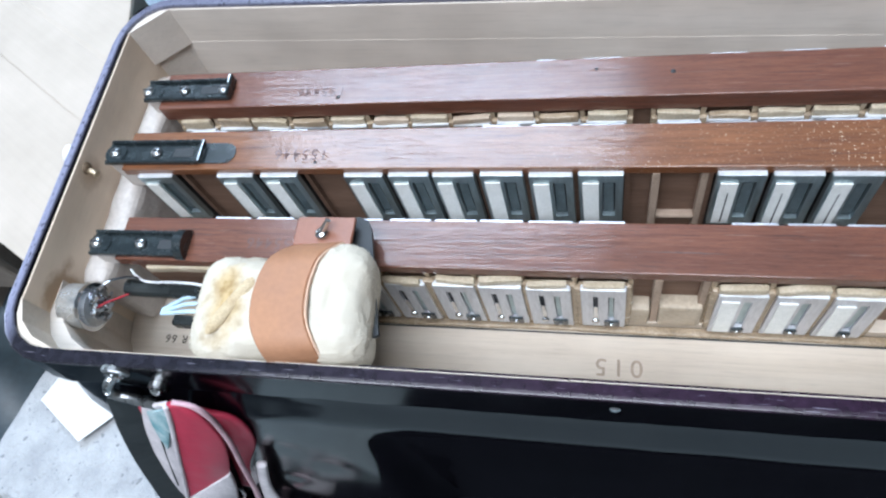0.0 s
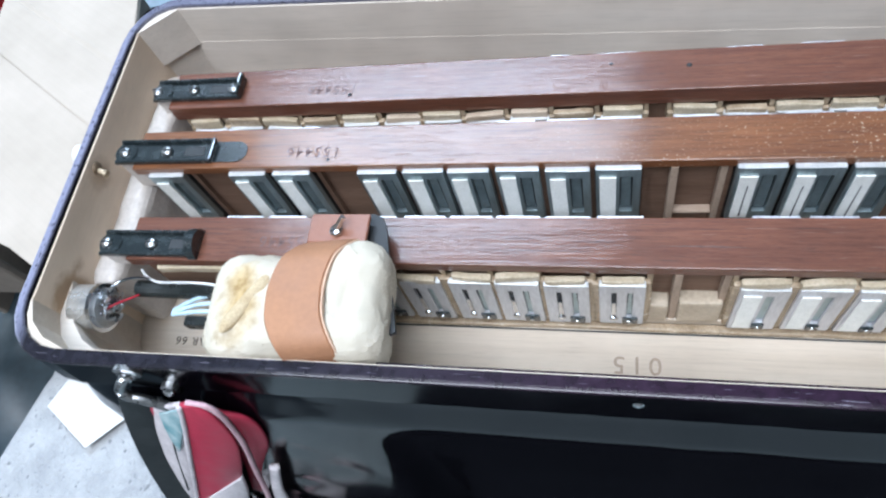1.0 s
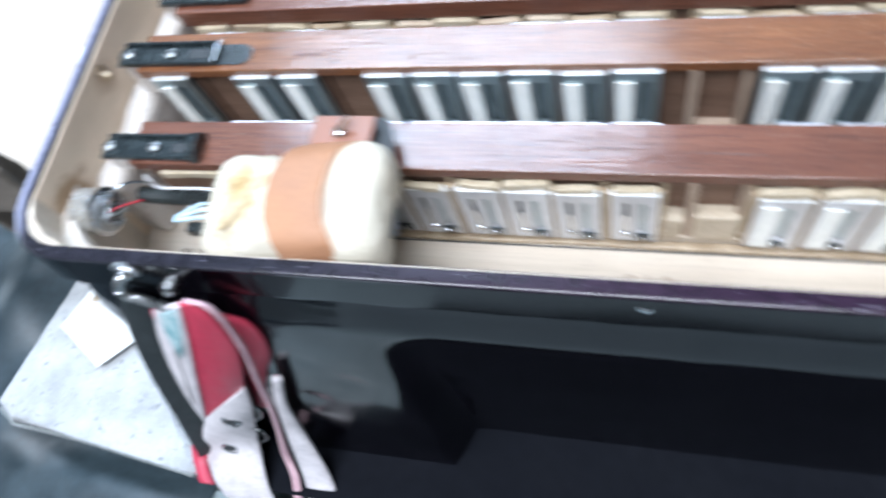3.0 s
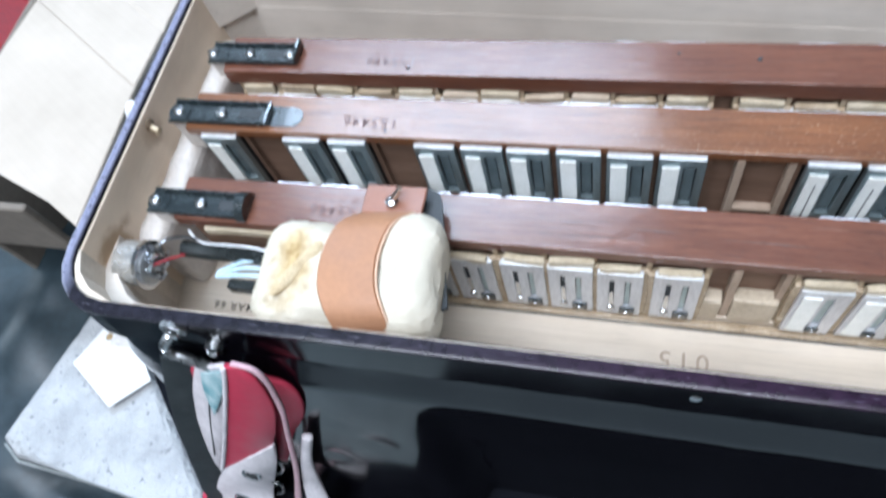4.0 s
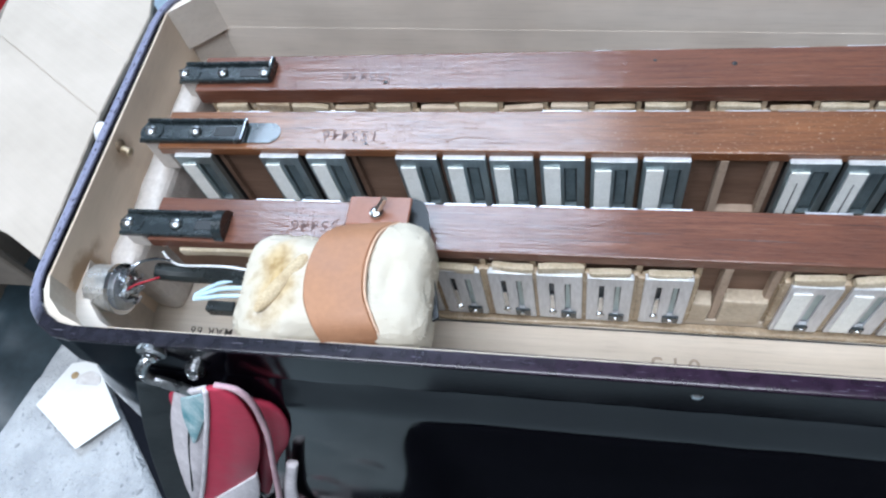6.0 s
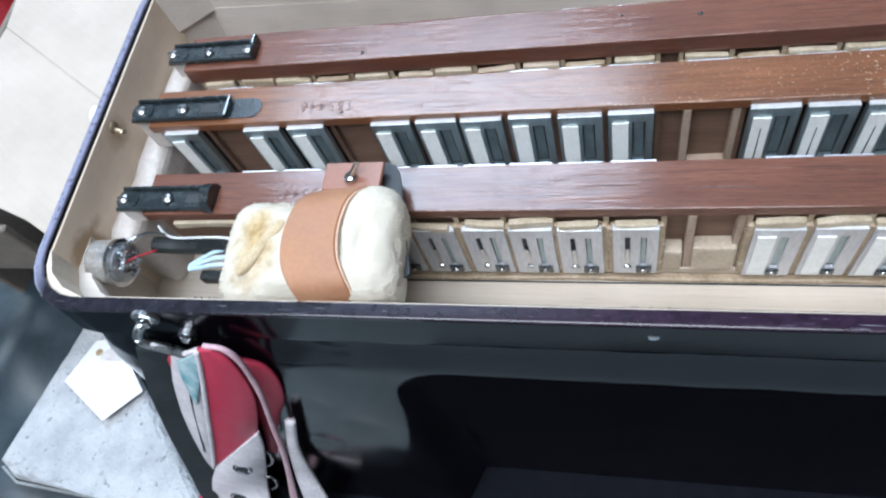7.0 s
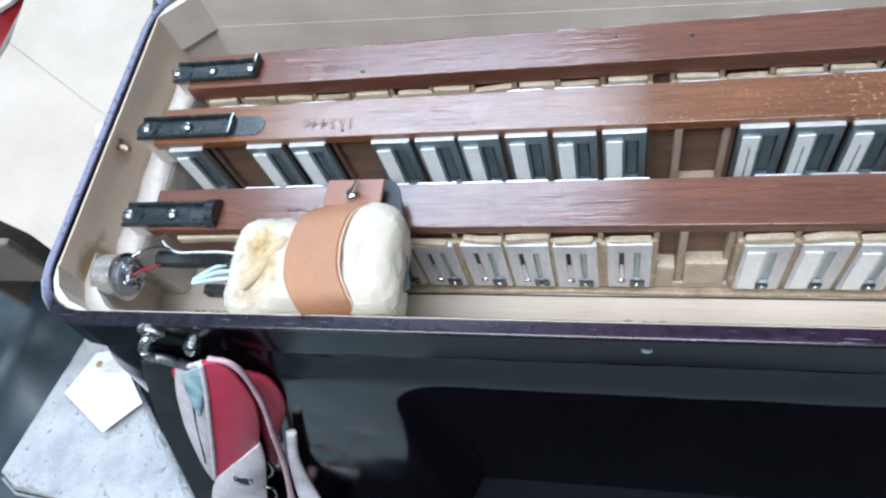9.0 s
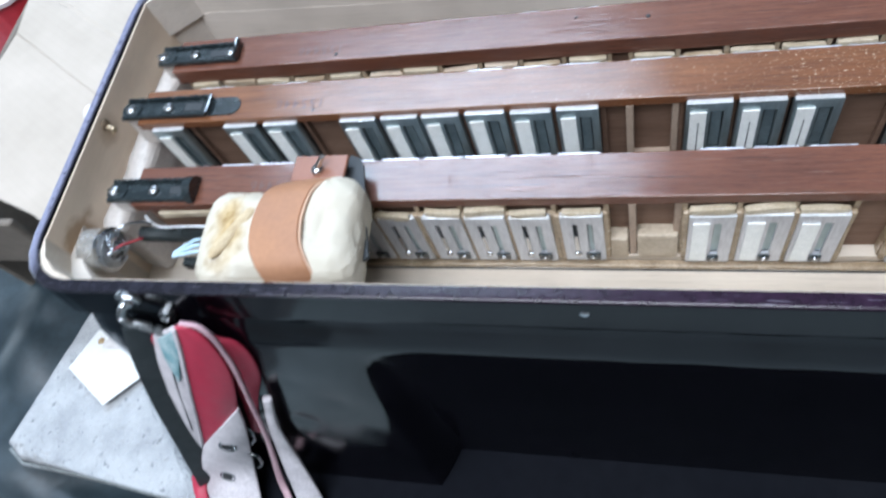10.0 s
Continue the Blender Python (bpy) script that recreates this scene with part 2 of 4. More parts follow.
    b.inputs["Roughness"].default_value = 0.95
    bumped(t, b, mixed(t, 0.5, noise_of(t, v, 900.0, 4.0), noise_of(t, v, 260.0, 5.0, 0.7)), 0.3, 0.0006)
    return m


FELT = felt()
FELT_TAN = plain("singed_felt", (0.48, 0.36, 0.21), (0.58, 0.47, 0.31), 0.95, scale=200, bump=0.8, spread=0.2)
LEATHER = plain("tan_leather", (0.32, 0.150, 0.077), (0.375, 0.184, 0.097), 0.6, scale=60, bump=0.2, spread=0.08)
LEATHER_EDGE = plain("raw_leather_edge", (0.55, 0.36, 0.25), (0.65, 0.45, 0.33), 0.8, scale=200)
RED_LEATHER = plain("red_leatherette", (0.37, 0.022, 0.052), (0.44, 0.034, 0.070), 0.5, scale=40, bump=0.2, spread=0.08)
WHITE_LEATHER = plain("white_lining_leather", (0.50, 0.47, 0.49), (0.70, 0.66, 0.68), 0.65, scale=80, bump=0.4)
# Brown card, darkened to hold the shade on the carton's upright sides.
CARD_SHADE = plain("brown_kraft_card", (0.15, 0.125, 0.10), (0.20, 0.17, 0.14), 0.8, scale=20, bump=0.2)
NICKEL = plain("dull_nickel_screw", (0.38, 0.40, 0.41), (0.55, 0.57, 0.58), 0.3, metal=1.0, scale=300)


def cardboard():
    """Beige card whose flutes press through as faint ribs."""
    m, t, b = nodes_of("corrugated_cardboard")
    v = coords(t)
    c = ramp(t, noise_of(t, v, 22.0, 5.0), [(0.3, (0.40, 0.345, 0.285)), (0.7, (0.475, 0.41, 0.345))])
    dot = t.nodes.new("ShaderNodeVectorMath")
    dot.operation = "DOT_PRODUCT"
    t.links.new(v, dot.inputs[0])
    dot.inputs[1].default_value = (0.54 * math.tau / 0.0055, 0.84 * math.tau / 0.0055, 0)
    rib = t.nodes.new("ShaderNodeMath")
    rib.operation = "SINE"
    t.links.new(dot.outputs["Value"], rib.inputs[0])
    tone = ramp(t, rib.outputs[0], [(0.0, (0.985, 0.985, 0.985)), (1.0, (1, 1, 1))])
    t.links.new(mixed(t, 1.0, c, tone, "MULTIPLY"), b.inputs["Base Color"])
    b.inputs["Roughness"].default_value = 0.85
    bumped(t, b, mixed(t, 0.35, rib.outputs[0], noise_of(t, v, 120.0, 4.0)), 0.2, 0.0006)
    return m


CAN_METAL = plain("silver_can", (0.58, 0.58, 0.56), (0.80, 0.79, 0.76), 0.27, metal=0.8, scale=120)
CARD = cardboard()



def plaster():
    """Rough white plaster with grey dents and pits."""
    m, t, b = nodes_of("white_plaster_board")
    v = coords(t)
    c = ramp(t, noise_of(t, v, 45.0, 5.0, 0.65), [(0.3, (0.30, 0.31, 0.32)), (0.6, (0.43, 0.44, 0.445))])
    pit = ramp(t, noise_of(t, v, 170.0, 3.0, 0.6), [(0.32, (1, 1, 1)), (0.39, (0, 0, 0))])
    c = mixed(t, pit, c, (0.22, 0.23, 0.24))
    t.links.new(c, b.inputs["Base Color"])
    b.inputs["Roughness"].default_value = 0.9
    bumped(t, b, mixed(t, 0.5, noise_of(t, v, 120.0, 5.0, 0.65), noise_of(t, v, 420.0, 3.0)), 1.0, 0.0045)
    return m


PLASTER = plaster()
PAPER = plain("paper_tag", (0.64, 0.64, 0.625), (0.70, 0.70, 0.68), 0.8, scale=30, spread=0.04)
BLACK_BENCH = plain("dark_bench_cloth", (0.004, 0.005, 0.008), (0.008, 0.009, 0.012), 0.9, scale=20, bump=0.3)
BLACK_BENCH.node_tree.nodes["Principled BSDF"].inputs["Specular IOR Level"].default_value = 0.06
PALE_CLOTH = plain("pale_grey_cloth", (0.175, 0.225, 0.24), (0.225, 0.275, 0.285), 0.7, scale=12, bump=0.3)
GREY_CLOTH = plain("grey_bench_cloth", (0.055, 0.074, 0.078), (0.085, 0.110, 0.115), 0.7, scale=12, bump=0.3)
CEILING_PAINT = plain("grey_ceiling", (0.26, 0.27, 0.28), (0.34, 0.35, 0.36), 0.9, scale=3)
WALL_PAINT = plain("white_wall_paint", (0.72, 0.72, 0.70), (0.80, 0.80, 0.78), 0.8, scale=3)
RED_PLASTIC = plain("red_plastic", (0.50, 0.02, 0.03), (0.60, 0.035, 0.05), 0.35, scale=20)
BLUE_TOP = plain("blue_grey_bench", (0.42, 0.56, 0.64), (0.52, 0.66, 0.73), 0.4, scale=15)


# ---- mesh helpers ----
def part(name, bm, material, parent=None, label="", smooth=False, at=None):
    """Links a bmesh in centimetres as one mesh, under parent if one is given."""
    me = bpy.data.meshes.new(name)
    origin = Vector((0, 0, 0))
    p = parent
    while p:
        origin += p.location
        p = p.parent
    if parent is None and at is not None:
        origin = up(*at)
    for v in bm.verts:
        v.co = up(*v.co) - origin
    bmesh.ops.recalc_face_normals(bm, faces=bm.faces)
    bm.to_mesh(me)
    bm.free()
    for f in me.polygons:
        f.use_smooth = smooth
    me.materials.append(material)
    ob = new(name, me)
    if parent is None:
        ob.location = origin
    ob.parent = parent
    if label:
        tagged(ob, label)
    return ob


def thing(name, at, label, category, group="", kind=""):
    ob = new(name)
    ob.empty_display_size = 0.01
    ob.location = up(*at)
    return tagged(ob, label, category, group, kind)


def box(x0, x1, y0, y1, z0, z1, bevel=0.0, bm=None, seg=1):
    bm = bm or bmesh.new()
    made = bmesh.ops.create_cube(bm, size=1, matrix=Matrix.LocRotScale(((x0 + x1) / 2, (y0 + y1) / 2, (z0 + z1) / 2), None, (x1 - x0, y1 - y0, z1 - z0)))
    if bevel:
        edges = {e for v in made["verts"] for e in v.link_edges}
        bmesh.ops.bevel(bm, geom=list(edges), offset=bevel, segments=seg, affect="EDGES", profile=0.5)
    return bm


def prism(points, z0, z1, bm=None, shift=(0, 0)):
    """An upright prism over an outline; its top may be shifted."""
    bm = bm or bmesh.new()
    lo = [bm.verts.new((x, y, z0)) for x, y in points]
    hi = [bm.verts.new((x + shift[0], y + shift[1], z1)) for x, y in points]
    bm.faces.new(lo[::-1])
    bm.faces.new(hi)
    for a in range(len(points)):
        b = (a + 1) % len(points)
        bm.faces.new((lo[a], lo[b], hi[b], hi[a]))
    return bm


def rod(a, b, radius, sides=12, bm=None, radius2=None):
    bm = bm or bmesh.new()
    a, b = Vector(a), Vector(b)
    turn = (b - a).to_track_quat("Z", "Y").to_matrix().to_4x4()
    bmesh.ops.create_cone(bm, cap_ends=True, segments=sides, radius1=radius, radius2=radius if radius2 is None else radius2, depth=(b - a).length, matrix=Matrix.Translation((a + b) / 2) @ turn)
    return bm


def smoothed(points, steps=6):
    """A Catmull-Rom line through points."""
    p = [Vector(q) for q in points]
    p = [2 * p[0] - p[1]] + p + [2 * p[-1] - p[-2]]
    out = []
    for i in range(1, len(p) - 2):
        for k in range(steps):
            t = k / steps
            out.append(0.5 * (2 * p[i] + (p[i + 1] - p[i - 1]) * t + (2 * p[i - 1] - 5 * p[i] + 4 * p[i + 1] - p[i + 2]) * t * t + (3 * p[i] - p[i - 1] - 3 * p[i + 1] + p[i + 2]) * t**3))
    return out + [p[-2]]


def tube(points, radius, sides=8, bm=None, steps=6):
    bm = bm or bmesh.new()
    line = smoothed(points, steps)
    rings = []
    for i, p in enumerate(line):
        d = (line[min(i + 1, len(line) - 1)] - line[max(i - 1, 0)]).normalized()
        s = d.cross(Vector((0.31, 0.2, 0.93))).normalized()
        u = d.cross(s)
        rings.append([bm.verts.new(p + radius * (math.cos(k * math.tau / sides) * s + math.sin(k * math.tau / sides) * u)) for k in range(sides)])
    for a, b in zip(rings, rings[1:]):
        for k in range(sides):
            bm.faces.new((a[k], a[(k + 1) % sides], b[(k + 1) % sides], b[k]))
    bm.faces.new(rings[0][::-1])
    bm.faces.new(rings[-1])
    return bm


def ribbon(line, sides, thick, bm=None):
    """A strip of leather with rounded edges along line; sides holds the half-width vector at each point."""
    bm = bm or bmesh.new()
    rows = []
    for i, (p, s) in enumerate(zip(line, sides)):
        p, s = Vector(p), Vector(s)
        d = (Vector(line[min(i + 1, len(line) - 1)]) - Vector(line[max(i - 1, 0)])).normalized()
        n = d.cross(s).normalized() * thick / 2
        e = s.normalized() * min(thick * 0.4, s.length * 0.4)
        rows.append([bm.verts.new(q) for q in (p - s + e + n, p + n * 1.15, p + s - e + n, p + s, p + s - e - n, p - n, p - s + e - n, p - s)])
    for a, b in zip(rows, rows[1:]):
        for k in range(8):
            bm.faces.new((a[k], a[(k + 1) % 8], b[(k + 1) % 8], b[k]))
    bm.faces.new(rows[0][::-1])
    bm.faces.new(rows[-1])
    return bm


def screw_mesh(x, y, z, r=0.2, tilt=(0, 0, 1)):
    """A round-headed screw: a domed head with a slot."""
    bm = bmesh.new()
    turn = Vector(tilt).to_track_quat("Z", "Y").to_matrix().to_4x4()
    bmesh.ops.create_uvsphere(bm, u_segments=14, v_segments=8, radius=r, matrix=Matrix.Translation((x, y, z)) @ turn @ Matrix.Diagonal((1, 1, 0.55, 1)))
    return bm


def lettering(name, body, x, y, z, size, turn, parent, material, spin=None, spacing=1.18):
    cu = bpy.data.curves.new(name, "FONT")
    cu.body, cu.size, cu.extrude, cu.align_x, cu.space_character = body, size * CM, 0.00002, "CENTER", spacing
    cu.offset = size * CM * 0.005
    tmp = bpy.data.objects.new(name, cu)
    scene.collection.objects.link(tmp)
    bpy.context.view_layer.update()
    me = bpy.data.meshes.new_from_object(tmp.evaluated_get(bpy.context.evaluated_depsgraph_get()))
    bpy.data.objects.remove(tmp)
    me.materials.clear()
    me.materials.append(material)
    ob = new(name, me)
    o, p = Vector((0, 0, 0)), parent
    while p:
        o += p.location
        p = p.parent
    ob.parent = parent
    ob.matrix_basis = Matrix.Translation(up(x, y, z) - o) @ (spin or pose(0, 0, 0, 0, 0, turn))
    return ob


# ---- room ----
def room():
    part("floor", box(-330, 330, -300, 330, FLOOR - 10, FLOOR), plain("grey_floor", (0.16, 0.16, 0.16), (0.24, 0.24, 0.23), 0.6, scale=4)).update_tag()
    part("ceiling", box(-330, 330, -300, 330, 165, 175), CEILING_PAINT)
    part("wall_north", box(-330, 330, 330, 345, FLOOR, 165), WALL_PAINT)
    part("wall_south", box(-330, 330, -315, -300, FLOOR, 165), WALL_PAINT)
    # Unseen wall, made brown to weaken the bounce light from the right.
    part("wall_east", box(330, 345, -315, 345, FLOOR, 165), plain("brown_wall_paint", (0.20, 0.16, 0.12), (0.26, 0.21, 0.16), 0.8, scale=3))
    bm = bmesh.new()
    for a in ((-345, -330, -315, -20, FLOOR, 165), (-345, -330, 140, 345, FLOOR, 165), (-345, -330, -20, 140, FLOOR, 5), (-345, -330, -20, 140, 135, 165)):
        box(*a, bm=bm)
    part("wall_west", bm, WALL_PAINT)
    for ob in scene.objects:
        if ob.type == "MESH" and ob.name in ("floor", "ceiling", "wall_north", "wall_south", "wall_east", "wall_west"):
            tagged(ob, "plain painted workshop " + ob.name.split("_")[0], ob.name.split("_")[0], kind="structure")
    lamp = thing("ceiling_lamp", (-54, 117, 165), "oval white ceiling lamp with slim frame", "ceiling light")
    part("frame", prism([(-54 + 61 * math.cos(a), 117 + 44 * math.sin(a)) for a in [k * math.tau / 40 for k in range(40)]], 162, 165), WALL_PAINT, lamp)
    lamp = thing("ceiling_panel", (-22, -65, 165), "square white ceiling light panel with slim frame", "ceiling light")
    part("frame", box(-94, 50, -127, -3, 162, 165), WALL_PAINT, lamp)


room()
BENCH = -21.0
SLAB = -17.0

bench = thing("workbench", (0, 20, FLOOR), "workbench covered with light grey cloth", "workbench")
part("bench_top", box(-95, 110, -45, 95, BENCH - 4, BENCH, 0.5), GREY_CLOTH, bench)
for sx in (-90, 100):
    for sy in (-40, 88):
        part("leg", box(sx, sx + 6, sy, sy + 6, FLOOR, BENCH - 4, 0.3), BLACK_BENCH, bench)


def rounded(x0, x1, y0, y1, r, n=5):
    """A rectangle with rounded corners, anticlockwise from the front right; r may be four radii."""
    out = []
    rs = r if isinstance(r, tuple) else (r,) * 4
    for (cx, cy, sx, sy, a), q in zip(((x1, y0, -1, 1, -90), (x1, y1, -1, -1, 0), (x0, y1, 1, -1, 90), (x0, y0, 1, 1, 180)), rs):
        for k in range(n + 1):
            w = radians(a + 90 * k / n)
            out.append((cx + sx * q + q * math.cos(w), cy + sy * q + q * math.sin(w)))
    return out


def skew(points):
    """Lets the back side run askew: the case is deeper at its low end."""
    return [(x, y + (y / 7.75) * (0.72 - 0.052 * (x + 17.5)) if y > 0 else y) for x, y in points]


def pillow(x0, x1, y0, y1, z0, z1, r, cells, wobble, seed):
    """A soft rounded block with an uneven skin."""
    bm = bmesh.new()
    bmesh.ops.create_cube(bm, size=2)
    bmesh.ops.subdivide_edges(bm, edges=bm.edges, cuts=cells, use_grid_fill=True)
    c, h = Vector(((x0 + x1) / 2, (y0 + y1) / 2, (z0 + z1) / 2)), Vector(((x1 - x0) / 2, (y1 - y0) / 2, (z1 - z0) / 2))
    rr = Vector([min(r, q) for q in h])
    for v in bm.verts:
        p = Vector([v.co[k] * h[k] for k in range(3)])
        core = Vector([max(-(h[k] - rr[k]), min(h[k] - rr[k], p[k])) for k in range(3)])
        d = p - core
        n = Vector([d[k] / rr[k] for k in range(3)])
        if n.length > 1e-6:
            n.normalize()
            p = core + Vector([n[k] * rr[k] for k in range(3)])
        q = p + c
        p += wobble * noise.noise_vector(q * 0.45 + Vector((seed, 0, 0))) + wobble * 0.3 * noise.noise_vector(q * 1.7)
        v.co = p + c
    return bm


# ---- accordion case ----
def outline(*args):
    return skew(rounded(*args))


X0, X1, Y0, Y1, RIM = -19.78, 24.5, -7.88, 7.75, 1.36
OUT_TOP = outline(X0, X1, Y0, Y1, 2.3)
LEAN_Y, LEAN_X = 0.12, 0.42


def ring(levels):
    """A closed wall through outlines [(points, z), ...], the last joined to the first."""
    bm = bmesh.new()
    loops = [[bm.verts.new((x, y, z)) for x, y in pts] for pts, z in levels]
    for a, b in zip(loops, loops[1:] + loops[:1]):
        for k in range(len(a)):
            j = (k + 1) % len(a)
            bm.faces.new((a[k], a[j], b[j], b[k]))
    return bm


accordion = thing("accordion_case", (0, 0, SLAB), "opened black celluloid accordion case with pale wooden lining", "accordion")
FLANGE = -0.35
def leant(points, z):
    """Moves an outline's front side outwards with the depth below the rim."""
    return [(x, y - LEAN_Y * (RIM - z) * max(0.0, (Y1 - y) / (Y1 - Y0))) for x, y in points]


part("flange", ring([(OUT_TOP, RIM - 0.1), (leant(OUT_TOP, FLANGE + 0.1), FLANGE + 0.1), (leant(outline(X0 + 0.1, X1 - 0.1, Y0 + 0.004, Y1 - 0.1, 2.2), FLANGE), FLANGE), (outline(X0 + 0.4, X1 - 0.4, Y0 + 0.3, Y1 - 0.3, (2.0, 0.5, 0.5, 2.0)), FLANGE), (outline(X0 + 0.4, X1 - 0.4, Y0 + 0.3, Y1 - 0.3, (2.0, 0.5, 0.5, 2.0)), RIM - 0.1)]), CELLULOID, accordion, "black celluloid rim frame")
LOW = outline(X0 + 0.04, X1 - 0.04, Y0 + 0.006, Y1 - 0.1, (4.4, 0.8, 0.8, 4.4), 12)


def widened(p, z):
    """The lower shell's outline at height z: it widens downwards at the ends and the front."""
    d, q = FLANGE - z, RIM - z
    fx, fy = (p[0] - X0) / (X1 - X0), (p[1] - Y0) / (Y1 - Y0)
    lean_x = LEAN_X * (0.1 if p[0] < 0 and z < -3 else 1.0)
    if p[0] < 0 and z < -3:
        return p[0] - (LEAN_X * 2.65 + lean_x * (-3 - z)) * (1 - 2 * fx), p[1] - LEAN_Y * q * (1 - fy)
    return p[0] - LEAN_X * d * (1 - 2 * fx), p[1] - LEAN_Y * q * (1 - fy)


def stepped(points, longest):
    """The outline with its long sides cut into short pieces."""
    out = []
    for p, q in zip(points, points[1:] + points[:1]):
        n = max(1, int(math.dist(p, q) / longest))
        out += [(p[0] + (q[0] - p[0]) * k / n, p[1] + (q[1] - p[1]) * k / n) for k in range(n)]
    return out


DENTS = ((-11.9, -8.9, 0.42, 0.10), (-10.8, -4.95, 0.36, 0.07), (-8.4, -0.72, 0.30, 0.05), (-9.6, -6.6, 0.8, 0.05))


def pressed(x, y, z):
    """Presses the moulded panel and a few small dents into the shell's front."""
    front = max(0.0, min(1.0, (-6.0 - y) / 1.2))
    y -= front * 0.24 * max(0.0, min(FLANGE - z, 1.35)) + front * 0.02 * max(0.0, -1.7 - z)
    dx, dz = max(0.0, -5.4 - x), max(0.0, z + 3.4)
    off = math.hypot(dx, dz) if dx and dz else max(dx, dz)
    k = max(0.0, min(1.0, (1.75 - off) / 0.9))
    y += front * k * k * (3 - 2 * k) * 0.13 * max(0.0, -1.7 - z)
    for a, b, r, deep in DENTS:
        y += front * deep * math.exp(-((x - a) ** 2 + (z - b) ** 2) / (r * r) * 2)
    y += front * (0.05 if x < -5 else 0.026) * noise.noise(Vector((x * 0.55, 0, z * 0.35)))
    return x, y, z


levels = [FLANGE + 0.06 - 0.22 * k for k in range(15)] + [-3.6 - 0.4 * k for k in range(33)] + [SLAB]
base = stepped(LOW, 0.4)
bm = bmesh.new()
loops = [[bm.verts.new(pressed(*widened(p, z), z)) for p in base] for z in levels]
for lo, hi in zip(loops, loops[1:]):
    for k in range(len(base)):
        j = (k + 1) % len(base)
        bm.faces.new((lo[k], lo[j], hi[j], hi[k]))
part("shell", bm, CELLULOID, accordion, "glossy black celluloid shell with a pressed front panel", smooth=True)
part("trim", tube([(X0 + 0.03, -4.2, FLANGE + 0.05), (X0 + 0.05, -5.6, FLANGE + 0.05), (X0 + 0.7, -7.05, FLANGE + 0.05), (-17.6, Y0 - 0.0, FLANGE + 0.05), (-16.4, Y0 - 0.02, FLANGE + 0.05)], 0.06, 6), CHROME, accordion, "thin bright corner trim")
part("edging", ring([(outline(X0 - 0.03, X1 + 0.03, Y0 - 0.03, Y1 + 0.03, 2.3), RIM - 0.14), (outline(X0 - 0.03, X1 + 0.03, Y0 - 0.03, Y1 + 0.03, 2.3), RIM - 0.04), (outline(X0, X1, Y0, Y1, 2.3), RIM - 0.003), (outline(X0 + 0.04, X1 - 0.04, Y0 + 0.04, Y1 - 0.04, 2.27), RIM + 0.012), (outline(X0 + 0.10, X1 - 0.10, Y0 + 0.12, Y1 - 0.10, 2.2), RIM + 0.02), (outline(X0 + 0.28, X1 - 0.38, Y0 + 0.44, Y1 - 0.36, 1.9), RIM + 0.02), (outline(X0 + 0.31, X1 - 0.42, Y0 + 0.47, Y1 - 0.39, 1.87), RIM - 0.02), (outline(X0 + 0.31, X1 - 0.42, Y0 + 0.47, Y1 - 0.39, 1.87), RIM - 0.14)]), EDGING, accordion, "worn purple-black rim edging with painted lavender sheen")
BOARD = -4.9
part("pallet_board", box(X0 + 0.3, X1 - 0.3, Y0 + 0.3, Y1 - 0.3, BOARD - 1.0, BOARD), PALE_WOOD, accordion, "pale spruce pallet board")
part("back_lining", prism(skew([(-17.8, 7.28), (X1 - 1.5, 7.28), (X1 - 1.5, 7.45), (-17.8, 7.45)]), BOARD, RIM - 0.16), LINING, accordion, "pale poplar lining")
part("back_ledge", prism(skew([(-18.2, 7.268), (X1 - 1.5, 7.268), (X1 - 1.5, 7.30), (-18.2, 7.30)]), BOARD, -0.75), LINING, accordion, "pale lower lining with ledge")
part("lining_pin", rod((1.12, 7.26, 0.35), (1.12, 7.06, 0.35), 0.12, 10), PALE_WOOD, accordion)
part("front_lining", box(-17.6, X1 - 1.5, -7.6, -7.38, BOARD, RIM - 0.16, 0.03), LINING, accordion)
part("end_lining", box(-19.5, -19.32, -5.9, 7.0, BOARD, RIM - 0.16, 0.03), END_LINING, accordion, "tan wooden end lining")
part("end_lining", box(X1 - 0.46, X1 - 0.3, -5.9, 6.1, BOARD, RIM - 0.16, 0.03), END_LINING, accordion)
part("corner_block", prism([(-19.5, 6.58), (-17.7, 8.05), (-17.9, 8.25), (-18.9, 7.95), (-19.5, 7.2)], -0.85, RIM - 0.14), LINING, accordion, "pale chamfered corner block")
part("corner_block", prism([(-19.5, 6.85), (-17.95, 8.1), (-18.2, 8.3), (-19.5, 8.2)], BOARD, -0.85), LINING, accordion)
part("corner_block", prism([(-19.33, -5.6), (-18.95, -6.45), (-18.3, -7.0), (-17.3, -7.38), (-17.3, -7.6), (-18.0, -7.58), (-18.8, -7.15), (-19.4, -6.45), (-19.55, -5.6)], BOARD, RIM - 0.13), PALE_WOOD, accordion)
part("corner_block", prism([(-19.33, -4.2), (-19.15, -5.1), (-18.6, -5.95), (-18.0, -6.55), (-17.0, -7.1), (-16.2, -7.37), (-15.0, -7.4), (-15.0, -7.6), (-17.9, -7.55), (-18.8, -7.1), (-19.4, -6.4), (-19.5, -4.2)], BOARD, -0.24), LINING, accordion)
part("end_rail", pillow(-19.36, -18.05, -4.0, 6.4, BOARD - 0.2, -1.0, 0.45, 16, 0.14, 6.0), PALE_GLUE, accordion, "pale glued end rail")
part("inner_lip", box(-6.35, X1 - 1.5, -7.44, -7.22, 0.95, 1.02, 0.02), EDGING, accordion, "purple strip inside the rim")
